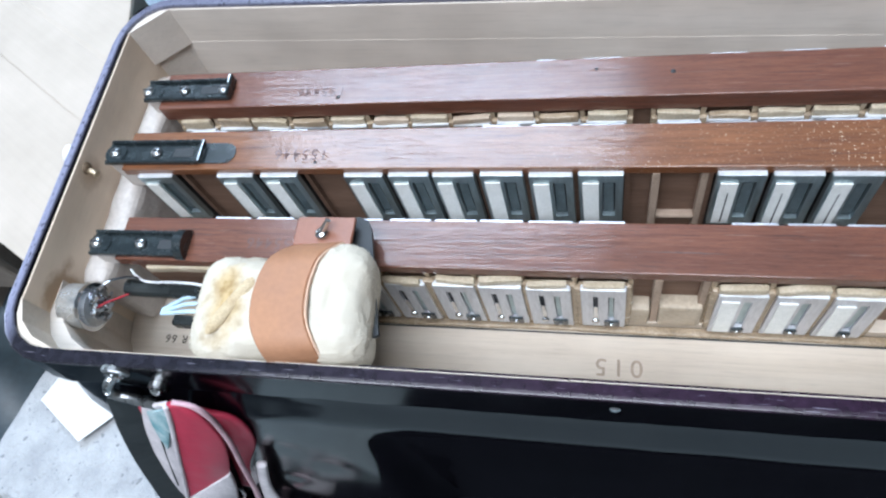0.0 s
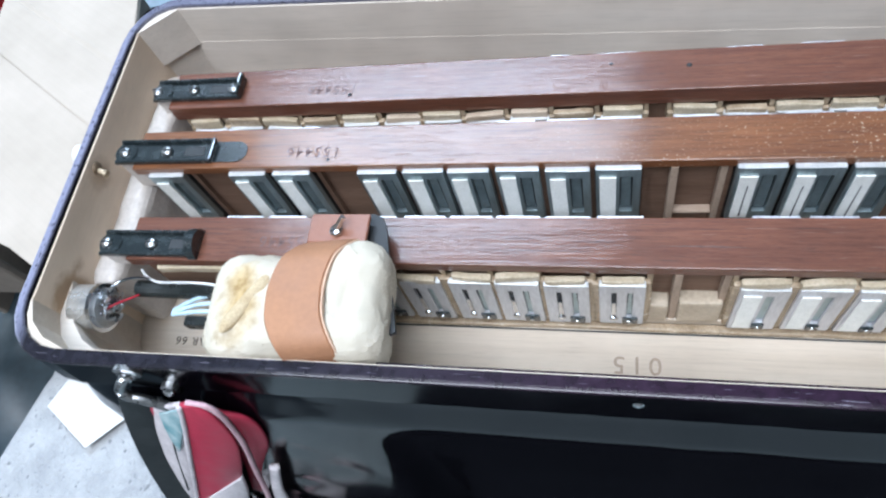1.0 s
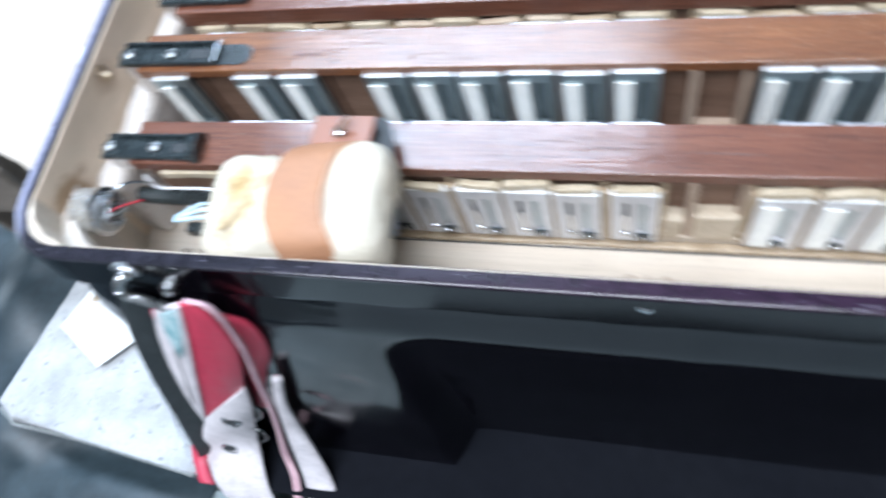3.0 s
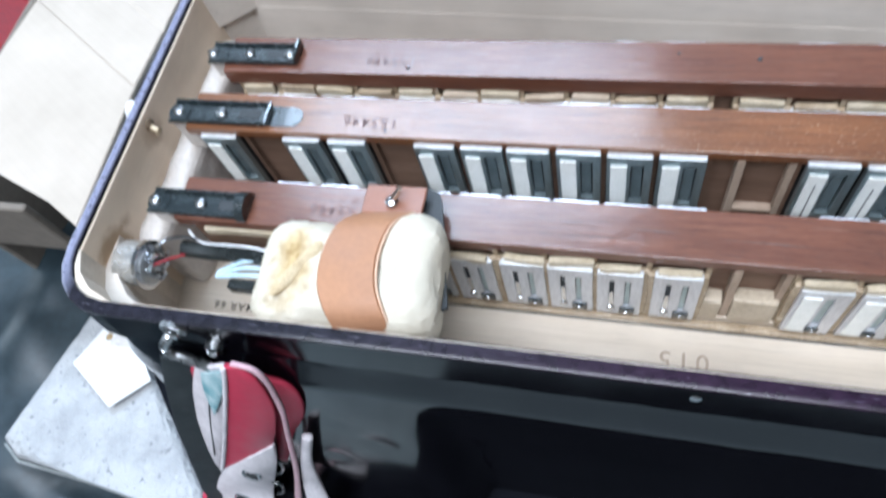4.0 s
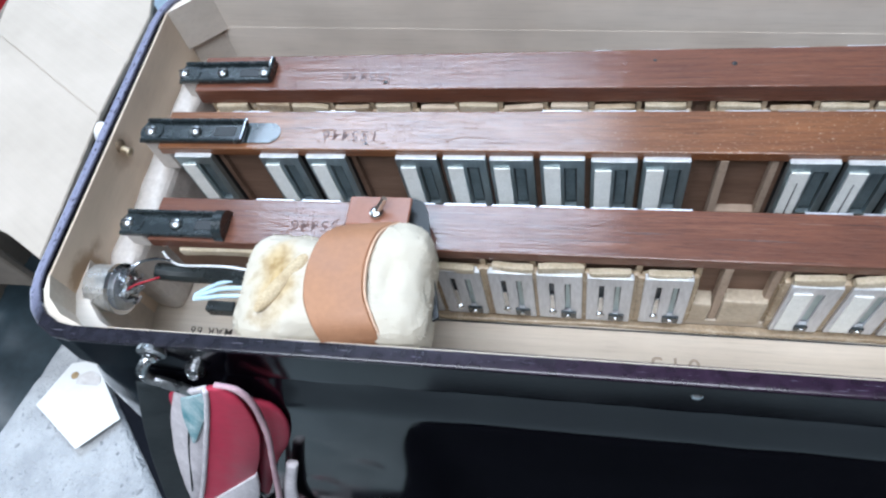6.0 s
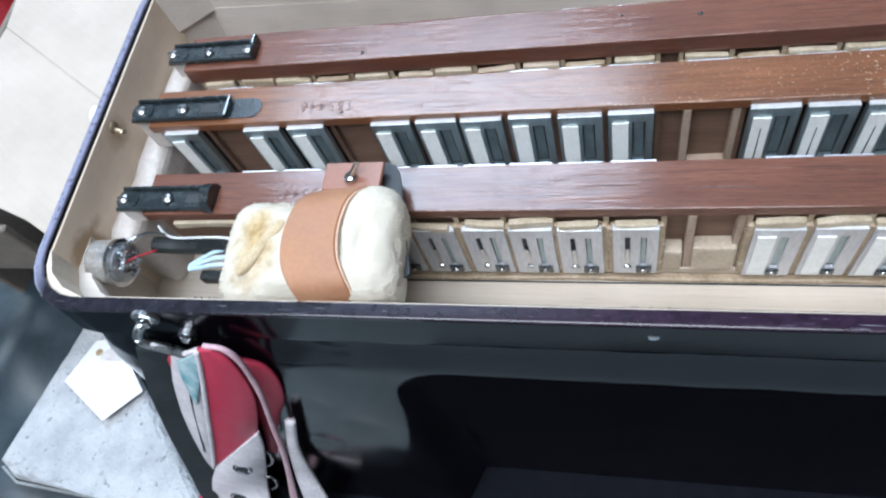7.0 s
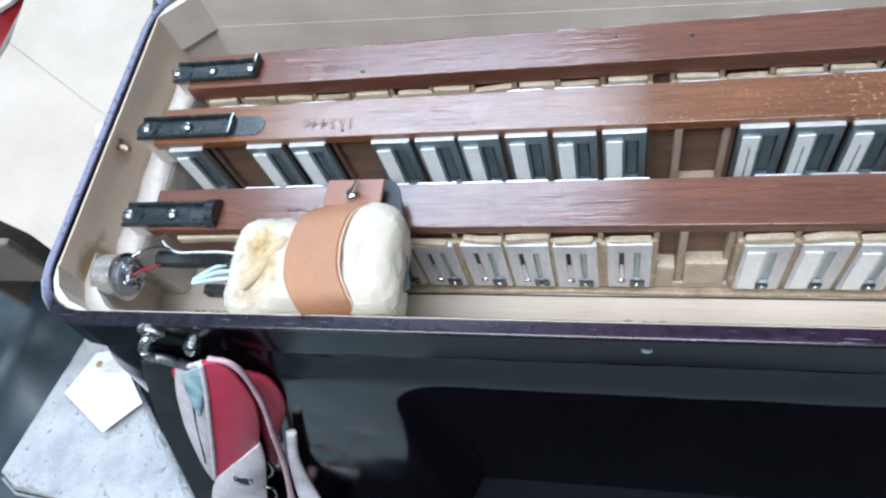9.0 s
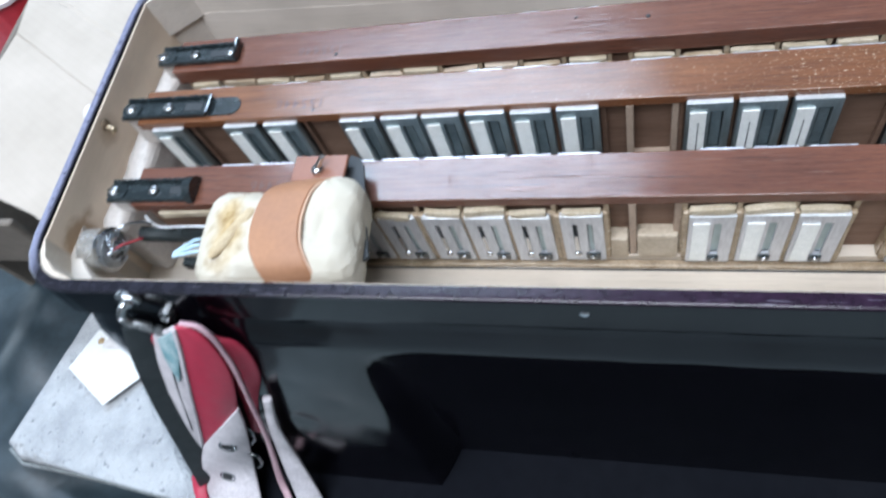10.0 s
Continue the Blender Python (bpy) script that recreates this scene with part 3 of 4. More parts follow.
# Pale strip in place of the highlight at the lip's gap.
part("lip_line", box(-19.0 + 2.2, X1 - 1.6, -7.425, -7.40, RIM - 0.1, RIM + 0.03), PALE_WOOD, accordion, "pale strip painting a highlight along the rim")
part("rivet", screw_mesh(1.35, -7.92, 0.60, 0.2, (0, -1, 0.2)), CHROME, accordion, "small chrome rivet")
INK = plain("stamp_ink", (0.06, 0.029, 0.024), (0.135, 0.065, 0.05), 0.5, scale=500)
PALE_INK = plain("pale_stamp_ink", (0.32, 0.25, 0.19), (0.42, 0.33, 0.26), 0.8)
DARK_INK = plain("black_stamp_ink", (0.03, 0.025, 0.02), (0.07, 0.055, 0.045), 0.7)
lettering("stamped_number", "015", 1.5, -4.72, BOARD + 0.006, 0.95, 180, accordion, PALE_INK, spacing=1.35)
lettering("stamped_date", "3 MAR 66", -16.3, -4.72, BOARD + 0.006, 0.50, 180, accordion, DARK_INK)


# ---- reed blocks ----
def plate_mesh(w, h, thick, slots):
    """A reed plate standing in x and z with its top left corner at the origin; slots: x0, x1 and top, bottom below the plate's top."""
    bm = bmesh.new()
    xs = [0.0]
    for a, b, _, _ in slots:
        xs += [a, b]
    xs.append(w)
    for i in range(0, len(xs), 2):
        box(xs[i], xs[i + 1], 0, thick, -h, 0, bm=bm)
    for a, b, t0, t1 in slots:
        box(a, b, 0, thick, -t0, 0, bm=bm)
        box(a, b, 0, thick, -h, -t1, bm=bm)
    bmesh.ops.remove_doubles(bm, verts=bm.verts, dist=0.0005)
    inside = [f for f in bm.faces if len([g for g in bm.faces if g is not f and (g.calc_center_median() - f.calc_center_median()).length < 1e-4]) > 0]
    bmesh.ops.delete(bm, geom=inside, context="FACES_ONLY")
    return bm


def moved(bm, x, y, z, sx=1.0):
    bmesh.ops.transform(bm, matrix=Matrix.Translation((x, y, z)) @ Matrix.Diagonal((sx, 1, 1, 1)), verts=bm.verts)
    return bm


def tapered(x0, x1, z0, z1, pinch, y0, y1):
    """A tongue that narrows towards its top."""
    m = (x1 - x0) * pinch / 2
    bm = bmesh.new()
    lo = [bm.verts.new(p) for p in ((x0, y0, z0), (x1, y0, z0), (x1, y1, z0), (x0, y1, z0))]
    hi = [bm.verts.new(p) for p in ((x0 + m, y0, z1), (x1 - m, y0, z1), (x1 - m, y1, z1), (x0 + m, y1, z1))]
    bm.faces.new(lo[::-1]), bm.faces.new(hi)
    for k in range(4):
        j = (k + 1) % 4
        bm.faces.new((lo[k], lo[j], hi[j], hi[k]))
    return bm


def reed_plate(block, x, y, z, kind, rnd, w=1.5, h=3.25, metal=""):
    """One aluminium plate whose front face is at y. kind: valve, split or bare."""
    dz, dx = rnd.uniform(-0.04, 0.04), rnd.uniform(-0.02, 0.02)
    x, z = x + dx, z + dz
    slots = [(0.40, 0.58, 0.5, h - 0.6), (0.92, 1.12, 0.5, h - 0.6)] if kind == "bare" else [(0.24, 0.50, 0.42, h - 0.6), (0.80, 1.24, 0.42, h - 0.5)] if kind != "low" else [(0.24, 0.50, 0.42, h - 0.6), (0.82, 1.08, 0.42, h - 0.6)]
    p = part("reed_plate", moved(plate_mesh(w, h, 0.22, slots), x, y, z), SHADED_METAL if metal == "zinc" else ALUMINIUM, block, "reed plate coloured dark for what it reflects" if metal == "zinc" else "dull aluminium reed plate")
    part("plate_edge", moved(pillow(-w / 2 + 0.01, w / 2 - 0.01, -0.01, 0.23, 0.0, 0.05, 0.02, 3, 0.02, rnd.uniform(0, 30)), x + w / 2, y, z), LIT_EDGE, p, "upper edge strip coloured bright as if lit from above")
    if kind == "bare":
        part("reed", tapered(x + 0.40, x + 0.58, z - h + 0.7, z - 1.35, 0.3, y - 0.02, y + 0.03), CHROME, p, "bright steel reed tongue")
        part("reed", tapered(x + 0.93, x + 1.11, z - h + 0.75, z - 0.5, 0.35, y + 0.06, y + 0.09), SHADED_METAL, p)
        part("rivet", moved(screw_mesh(0, 0, 0, 0.15, (0, -1, 0)), x + 0.49, y - 0.03, z - h + 0.55), CHROME, p, "bright rivet")
        part("reed_foot", box(x + 0.78, x + 1.32, y - 0.1, y, z - h + 0.2, z - h + 0.66, 0.03), BLACK_METAL, p, "black reed foot")
        part("rivet", moved(screw_mesh(0, 0, 0, 0.10, (0, -1, 0)), x + 1.04, y - 0.12, z - h + 0.42), CHROME, p, "bright rivet")
    else:
        tilt = rnd.uniform(-0.03, 0.03)
        bm = tapered(x + 0.13, x + 0.68, z - h + 0.2, z - 0.36 + rnd.uniform(-0.06, 0.04), 0.0, y - 0.07, y - 0.015)
        part("valve", bm, VALVE, p, "white leather valve")
        if kind == "split":
            part("valve_slit", tapered(x + 0.40, x + 0.45, z - h + 0.3, z - 0.95, 0.4, y - 0.078, y - 0.069), SHADE_BLACK, p)
        part("reed", tapered(x + 0.84, x + (1.10 if kind == "low" else 1.19), z - h + 0.75, z - 0.5, 0.1, y + 0.08, y + 0.11), SHADED_METAL if kind == "low" else STEEL_SHADE, p)
        if kind == "low":
            part("reed_foot", box(x + 0.74, x + 1.14, y - 0.1, y, z - h + 0.2, z - h + 0.55, 0.03), BLACK_METAL, p, "black reed foot")
            part("rivet", moved(screw_mesh(0, 0, 0, 0.09, (0, -1, 0)), x + 0.94, y - 0.12, z - h + 0.4), CHROME, p, "bright rivet")
    return p


def wax_mesh(x0, x1, y, z0, z1, rnd, lumps=0.05, soft=0.1):
    """A hand-laid bead of wax with an uneven skin."""
    return pillow(x0, x1, y, y + 0.25, z0, z1, soft, 5, lumps, rnd.uniform(0, 40))


def reed_block(label, y0, y1, top, x0, x1, material, face, plate_top, front, back, wax_all, cap=0.42, bead=None):
    """A long block: cap, core, cell dividers, front plates (x, kind) whose faces are at y = face, and back plates."""
    rnd = random.Random(int(abs(y0) * 100))
    b = thing("reed_block", ((x0 + x1) / 2, (y0 + y1) / 2, BOARD), label, "reed block", "reed blocks in the case")
    part("cap", box(x0, x1, y0, y1, top - cap, top, 0.05, seg=2), material, b, "varnished mahogany top")
    part("core", box(x0 + 0.05, x1 - 0.05, y0 + 0.42, y1 - 0.25, BOARD + 0.02, top - cap), MAHOGANY_DULL, b)
    part("foot", box(x0 + 0.05, x1 - 0.05, y0 - 0.05, y0 + 0.42, BOARD + 0.02, BOARD + 0.5), PALE_WOOD, b, "pale wooden foot")
    spans = sorted(x for x, _ in front)
    walls = set()
    for x in spans:
        walls |= {round(x - 0.14, 2), round(x + 1.64, 2)}
    last = None
    for x in sorted(walls):
        if last is not None and x - last < 0.3:
            continue
        last = x
        if x0 + 0.2 < x < x1 - 0.2:
            part("divider", box(x - 0.09, x + 0.09, y0 + (0.02 if wax_all else 0.2), y0 + 0.43, BOARD + 0.5, top - cap), WAX if wax_all else MAHOGANY_DULL, b)
    for a, c in zip(spans, spans[1:]):
        if 2.2 < c - a - 1.5 < 3.6:
            m = (a + 1.5 + c) / 2 - 0.42
            part("divider", box(m - 0.13, m + 0.13, y0, y0 + 0.43, BOARD + 0.5, top - cap, 0.02), TAN_WOOD, b, "pale cell divider")
            part("divider", box(c - 0.45, c - 0.22, y0 + 0.1, y0 + 0.43, BOARD + 0.5, top - cap, 0.02), TAN_WOOD, b)
            if not wax_all:
                part("cell_rail", pillow(m, c - 0.3, y0 + 0.1, y0 + 0.45, top - 3.7, top - 3.5, 0.08, 5, 0.03, 3.0), TAN_WOOD, b, "pale cell rail")
            if wax_all:
                part("foot_step", pillow(m + 0.16, c - 0.26, y0 - 0.1, y0 + 0.5, BOARD + 0.3, -2.75, 0.1, 8, 0.07, 4.0), TAN_FOOT, b, "pale raised foot")
                part("foot_step", pillow(a + 1.66, m - 0.16, y0 - 0.1, y0 + 0.5, BOARD + 0.3, -3.0, 0.1, 8, 0.07, 7.0), TAN_FOOT, b)
    for x, kind in front:
        reed_plate(b, x, face, plate_top, kind, rnd, metal="" if wax_all else "zinc")
        if wax_all:
            if kind != "valve":
                # Dark sheet paints the shade seen through the plate's slots.
                part("backing", box(x + 0.2, x + 1.3, face + 0.12, face + 0.2, plate_top - 2.9, plate_top - 0.4), SHADE_BLACK, b)
            part("wax", wax_mesh(x - 0.11, x + 1.61, face + 0.19, plate_top - 3.42, plate_top - 0.02, rnd), WAX, b, "amber beeswax bedding")
        else:
            # Dark fill paints the shade of the hollow cell behind the plate.
            part("backing", box(x + 0.03, x + 1.47, face + 0.2, y0 + 0.43, BOARD + 0.5, plate_top - 0.08), SHADE_BLACK, b)
        if wax_all:
            tone = bead or rnd.choice((PALE_WAX, TAN_BEAD, TAN_BEAD, WAX))
            part("wax", wax_mesh(x - rnd.uniform(-0.08, 0.06), x + 1.5 + rnd.uniform(-0.1, 0.06), face + 0.06, plate_top - 0.04, plate_top + (rnd.uniform(0.26, 0.40) if bead else rnd.uniform(0.28, 0.52)), rnd, 0.12, 0.06), tone, b, "tan beeswax bead")
            for e in (x - 0.06, x + 1.56):
                part("wax", wax_mesh(e - 0.15, e + 0.15, face + 0.10, plate_top - 3.4, plate_top + 0.05, rnd, 0.08), WAX, b, "amber beeswax fillet")
    for x, w in back:
        part("reed_plate", box(x, x + w, y1 - 0.02, y1 + 0.09, top - 3.2, top - 0.05 + rnd.uniform(-0.05, 0.01), 0.02), ALUMINIUM, b, "pale upper edge of rear plate")
    return b


XR = 20.6
a_front = [(-17.1 + 1.72 * k, "valve") for k in range(11)] + [(2.7 + 1.75 * k, "valve") for k in range(10)]
b_front = [(x, "valve") for x in (-17.1, -13.64, -11.83, -8.46, -6.76, -5.1, -3.39, -1.69, 0.0)] + [(x, "split") for x in (4.47, 6.18, 7.87, 11.1, 12.85, 16.2, 17.9)]
c_front = [(x, "bare") for x in (-8.45, -6.75, -4.98, -3.31, -1.67, 0.16)] + [(x, "low") for x in (4.54, 6.27, 7.97, 11.2, 12.95, 16.2, 17.9)]
a_back = [(-1.8, 0.75), (-0.08, 1.45), (4.5, 1.3), (7.0, 1.4), (10.2, 1.4)]
b_back = [(-15.2, 1.6), (-11.8, 1.6), (-3.43, 1.35), (-1.7, 1.45), (0.0, 1.5), (2.6, 1.4), (4.25, 1.5), (6.0, 1.45), (7.8, 1.6), (9.6, 1.5), (11.3, 1.5)]
c_back = [(-13.6, 1.5), (-11.85, 1.5), (-8.4, 1.5), (-6.61, 1.5), (-4.94, 1.5), (-3.32, 1.5), (-1.64, 1.5), (0.08, 1.5), (4.9, 1.4), (6.57, 1.4), (8.3, 1.4), (11.4, 1.5)]
block_a = reed_block("dark varnished mahogany reed block against the back lining", 3.70, 5.55, -0.16, -17.75, XR, MAHOGANY, 3.46, -1.42, a_front, a_back, True, 0.8)
block_b = reed_block("orange-brown varnished mahogany reed block, tallest of three", 0.14, 1.9, 0.67, -17.7, XR, MAHOGANY_WARM, -0.03, 0.36, b_front, b_back, False)
block_c = reed_block("reddish varnished mahogany reed block beside the pale board", -3.34, -1.5, -0.18, -17.35, XR, MAHOGANY, -3.62, -1.12, c_front, c_back, True, 0.5, TAN_BEAD)
part("wax", wax_mesh(-16.3, -12.6, -3.44, -1.15, -0.72, random.Random(5), 0.09), TAN_BEAD, block_c, "amber beeswax bead")
part("wire_clip", rod((-17.0, -3.15, -0.9), (-17.2, -2.95, -0.45), 0.13, 10), LEATHER_EDGE, block_c)
lettering("stamped_number", "155446", -10.45, 4.15 + 0.4, -0.16 + 0.004, 0.62, 180, block_a, INK)
lettering("stamped_number", "155446", -10.2, 0.55 + 0.42, 0.67 + 0.004, 0.62, 180, block_b, INK)
lettering("stamped_number", "155446", -10.9, -2.75 + 0.42, -0.18 + 0.004, 0.62, 180, block_c, INK)
for x0, x1, y in ((-0.85, 0.95, -2.41), (1.9, 4.8, -2.55)):
    part("crack", prism([(x0, y), ((x0 + x1) / 2, y - 0.035), (x1, y - 0.03), ((x0 * 0.4 + x1 * 0.6), y + 0.035)], -0.185, -0.174), INK, block_c, "long dark grain crack")
part("glaze", pillow(-9.4, XR - 0.2, -3.74, -3.40, BOARD, BOARD + 0.22, 0.1, 30, 0.05, 2.0), WAX, block_c, "amber wax along the foot")
part("gap", box(-9.6, XR - 0.1, -3.81, -3.75, BOARD, BOARD + 0.03), SHADE_BLACK, block_c, "dark joint on the board")
part("nail_hole", screw_mesh(-9.65, 4.05, -0.16, 0.09), BLACK_METAL, block_a)
part("nail_hole", screw_mesh(0.46, 5.0, -0.17, 0.07), SHADE_BLACK, block_a)
part("nail_hole", screw_mesh(3.2, 4.78, -0.17, 0.10), SHADE_BLACK, block_a)
part("nail_hole", screw_mesh(-9.55, 0.42, 0.66, 0.07), SHADE_BLACK, block_b)


def clip(label, x0, x1, y, z, screws, style):
    """A black metal hold-down: a channel with rounded lips, a pressed slot, screws, and an end of its own style."""
    c = thing("hold_down_clip", ((x0 + x1) / 2, y, z - 0.1), label, "metal clip", "clips on the reed blocks")
    bm = box(x0, x1, y - 0.5, y + 0.5, z, z + 0.07, 0.03)
    for e in (-0.46, 0.46):
        box(x0 + 0.1, x1, y + e - 0.07, y + e + 0.07, z, z + 0.24, 0.06, bm=bm, seg=3)
    part("channel", bm, BLACK_METAL, c, "black japanned channel")
    part("nose", rod((x0 + 0.4, y, z - 0.02), (x0 + 0.4, y, z + 0.12), 0.46, 20), BLACK_METAL, c, "rounded clip end")
    part("slot", box(screws[1] + 0.75, min(screws[1] + 1.65, x1 - 0.35), y - 0.2, y + 0.2, z + 0.068, z + 0.085, 0.02), SHADE_BLACK, c, "dark pressed slot")
    for s in screws:
        head = part("screw", screw_mesh(s, y + 0.0, z + 0.14, 0.23), NICKEL, c, "bright round-headed screw")
        part("screw_slot", box(s - 0.2, s + 0.2, y - 0.03, y + 0.03, z + 0.245, z + 0.272), SHADE_BLACK, head)
    if style == "lug":
        part("lug", box(x1 - 0.08, x1 + 0.06, y - 0.5, y + 0.56, z, z + 0.44, 0.05), BLACK_METAL, c)
        # The lug's edge highlight is modelled as a bright rod.
        part("lug_edge", rod((x1 - 0.04, y + 0.05, z + 0.44), (x1 - 0.04, y + 0.52, z + 0.44), 0.035), NICKEL, c, "nickel rod standing for the highlight on the lug edge")
    elif style == "tongue":
        pts = [(x1, y - 0.46)] + [(x1 + 0.95 + 0.46 * math.sin(a), y - 0.46 * math.cos(a)) for a in [k * math.pi / 8 for k in range(9)]] + [(x1, y + 0.46)]
        part("tongue", prism(pts, z - 0.06, z + 0.03), BLACK_METAL, c, "rounded black end tongue")
        part("rib", rod((x1, y - 0.5, z + 0.22), (x1, y + 0.5, z + 0.22), 0.06), BLACK_METAL, c)
        part("rib_edge", rod((x1 + 0.05, y - 0.46, z + 0.27), (x1 + 0.05, y + 0.46, z + 0.27), 0.025), NICKEL, c, "bright nickel edge along the rib")
        part("gap", box(x0 + 0.5, x1 - 0.05, y + 0.53, y + 0.60, z - 0.06, z + 0.012), SHADE_BLACK, c, "dark gap beside the channel")
    else:
        part("end_disc", rod((x1 - 0.1, y, z + 0.02), (x1 + 0.26, y, z + 0.02), 0.60, 28), BLACK_METAL, c, "upright round black end disc")
    part("post", box(x0 + 0.05, x0 + 0.8, y - 0.38, y + 0.38, -1.12, z, 0.05), PALE_GLUE, c, "pale wooden post")
    return c


clip("black metal clip with three screws and upright lug", -18.55, -14.45, 4.55, -0.15, (-18.4, -16.66, -14.83), "lug")
clip("black metal clip with two screws and rounded tongue", -18.5, -14.3, 0.85, 0.68, (-18.13, -16.26), "tongue")
clip("black metal clip with two screws and rolled end", -18.5, -14.55, -2.72, -0.17, (-18.26, -16.31), "roll")


# ---- preamplifier in felt ----
CABLE_BLACK = plain("black_sleeve", (0.010, 0.012, 0.012), (0.024, 0.03, 0.03), 0.28, scale=80)
CABLE_WHITE = plain("white_wire", (0.66, 0.68, 0.70), (0.78, 0.80, 0.82), 0.45)
CABLE_RED = plain("red_wire", (0.45, 0.02, 0.04), (0.6, 0.04, 0.06), 0.45)
CABLE_BLUE = plain("pale_blue_wire", (0.40, 0.58, 0.68), (0.55, 0.72, 0.80), 0.45)
amp = thing("preamplifier_pack", (-9.1, -5.5, BOARD), "cream felt-wrapped preamplifier held by a tan leather strap", "electronic pack")
part("housing", box(-11.4, -9.2, -6.2, -3.9, BOARD, 0.25, 0.1), CABLE_BLACK, amp, "black housing under the felt")
part("mounting_plate", prism([(-9.3, -2.15), (-7.4, -1.85), (-7.05, -2.0), (-6.9, -2.3), (-6.55, -3.7), (-6.0, -6.1), (-6.3, -6.3), (-9.5, -5.9), (-9.5, -4.2)], 0.5, 0.66), SHADE_BLACK, amp, "thin black mounting plate")
bm = pillow(-12.45, -6.2, -7.42, -3.75, -0.4, 1.95, 0.95, 44, 0.22, 3.0)
for v in bm.verts:
    w = max(0.0, min(1.0, (v.co.x + 9.2) / 1.6))
    if v.co.y > -5.5:
        v.co.y += 0.42 * w * (v.co.y + 5.5) / 1.75
    pinch = math.exp(-((v.co.x + 9.0) / 1.1) ** 2)
    v.co.z -= 0.12 * pinch if v.co.z > 1.2 else 0.0
    v.co.z -= 0.25 * max(0.0, min(1.0, (-10.3 - v.co.x) / 2.0)) if v.co.z > 1.0 else 0.0
for v in bm.verts:
    v.co += 0.035 * noise.noise_vector(v.co * 3.1) + 0.022 * noise.noise_vector(v.co * 8.0)
    if v.co.x > -7.6 and v.co.z > 0.8:
        v.co.z -= 0.16 * math.exp(-((v.co.x + 7.05 - 0.06 * v.co.y) / 0.16) ** 2) * max(0.0, min(1.0, (v.co.y + 6.6) / 1.2)) * max(0.0, min(1.0, (-4.4 - v.co.y) / 0.8))
bm.normal_update()
rnd = random.Random(11)
fuzz = bmesh.new()
faces = [f for f in bm.faces if f.normal.z > -0.2]
for k in range(3500):
    f = rnd.choice(faces)
    p = f.verts[0].co.lerp(f.verts[2].co, rnd.random())
    d = (f.normal + 0.9 * Vector((rnd.uniform(-1, 1), rnd.uniform(-1, 1), rnd.uniform(-1, 1)))).normalized() * rnd.uniform(0.03, 0.09)
    w = d.cross(Vector((rnd.uniform(-1, 1), rnd.uniform(-1, 1), rnd.uniform(-1, 1)))).normalized() * 0.011
    fuzz.faces.new([fuzz.verts.new(q) for q in (p - w, p + w, p + d)])
part("felt_wrap", bm, FELT, amp, "soft cream felt wrapping with a tan scorch", smooth=True)
tagged(part("fuzz", fuzz, FELT, amp, "fine loose felt fibres"), kind="stuff")
line = smoothed([(-8.5, -3.15, 1.0), (-8.72, -3.6, 1.5), (-8.95, -4.2, 1.86), (-9.05, -5.2, 1.98), (-8.9, -6.2, 2.03), (-8.6, -6.85, 1.93), (-8.38, -7.22, 1.5), (-8.3, -7.36, 0.5)], 8)
part("leather_strap", ribbon(line, [(0.93, 0.1, 0)] * len(line), 0.17), LEATHER, amp, "tan leather strap")
part("strap_edge", ribbon([p + Vector((0.95, 0.1, -0.02)) for p in line], [(0.05, 0, 0)] * len(line), 0.15), LEATHER_EDGE, amp, "raw pale strap edge")
bm = pillow(-11.05, -9.95, -6.75, -4.5, 1.76, 2.04, 0.55, 14, 0.05, 9.0)
bmesh.ops.transform(bm, matrix=Matrix.Translation((-10.65, -5.75, 1.88)) @ pose(0, 0, 0, 0, 0, -32) @ Matrix.Diagonal((0.45, 1.05, 1.15, 1)) @ Matrix.Translation((10.5, 5.6, -1.9)), verts=bm.verts)
part("felt_fold", bm, FELT_TAN, amp, "torn raised felt fold", smooth=True)
tab = box(-9.45, -7.35, -3.2, -2.1, 0.95, 1.12, 0.04)
part("leather_tab", tab, plain("brown_tab_leather", (0.235, 0.098, 0.062), (0.285, 0.125, 0.080), 0.5, scale=60, bump=0.2, spread=0.08), amp, "square tan leather tab")
part("screw", screw_mesh(-8.42, -2.78, 1.2, 0.25), CHROME, amp, "bright screw")
part("screw_shank", rod((-8.42, -2.78, 1.2), (-8.1, -2.5, 1.62), 0.13, radius2=0.1), CHROME, amp)

# ---- potentiometer and wiring ----
pot = thing("potentiometer", (-19.3, -4.9, -1.4), "silver metal potentiometer on the tan end lining", "potentiometer")
part("bush", rod((-19.34, -5.1, -0.75), (-18.9, -5.1, -0.75), 0.45, 16), NICKEL, pot)
part("can", rod((-18.95, -5.1, -0.75), (-17.95, -5.1, -0.75), 0.86, 28), CAN_METAL, pot, "silver metal can")
part("can_lip", rod((-18.08, -5.1, -0.75), (-17.92, -5.1, -0.75), 0.93, 28), CHROME, pot, "bright rolled lip")
part("back_disc", rod((-17.95, -5.1, -0.75), (-17.8, -5.1, -0.75), 0.76, 28), plain("grey_back_disc", (0.36, 0.38, 0.40), (0.54, 0.56, 0.57), 0.3, metal=0.85, scale=200), pot, "dark back disc")
for k, (dy, dz) in enumerate(((0.35, 0.3), (0.0, 0.45), (-0.35, 0.25), (0.2, -0.2), (-0.25, -0.35), (0.1, 0.12), (0.45, 0.0), (-0.1, -0.55))):
    part("solder_lug", screw_mesh(-17.7, -5.1 + dy, -0.75 + dz, 0.14, (1, 0.2 * k, 0.3)), CHROME, pot, "bright solder joint")
for k in range(9):
    a, s = k * 2.4, 0.25 + 0.05 * k
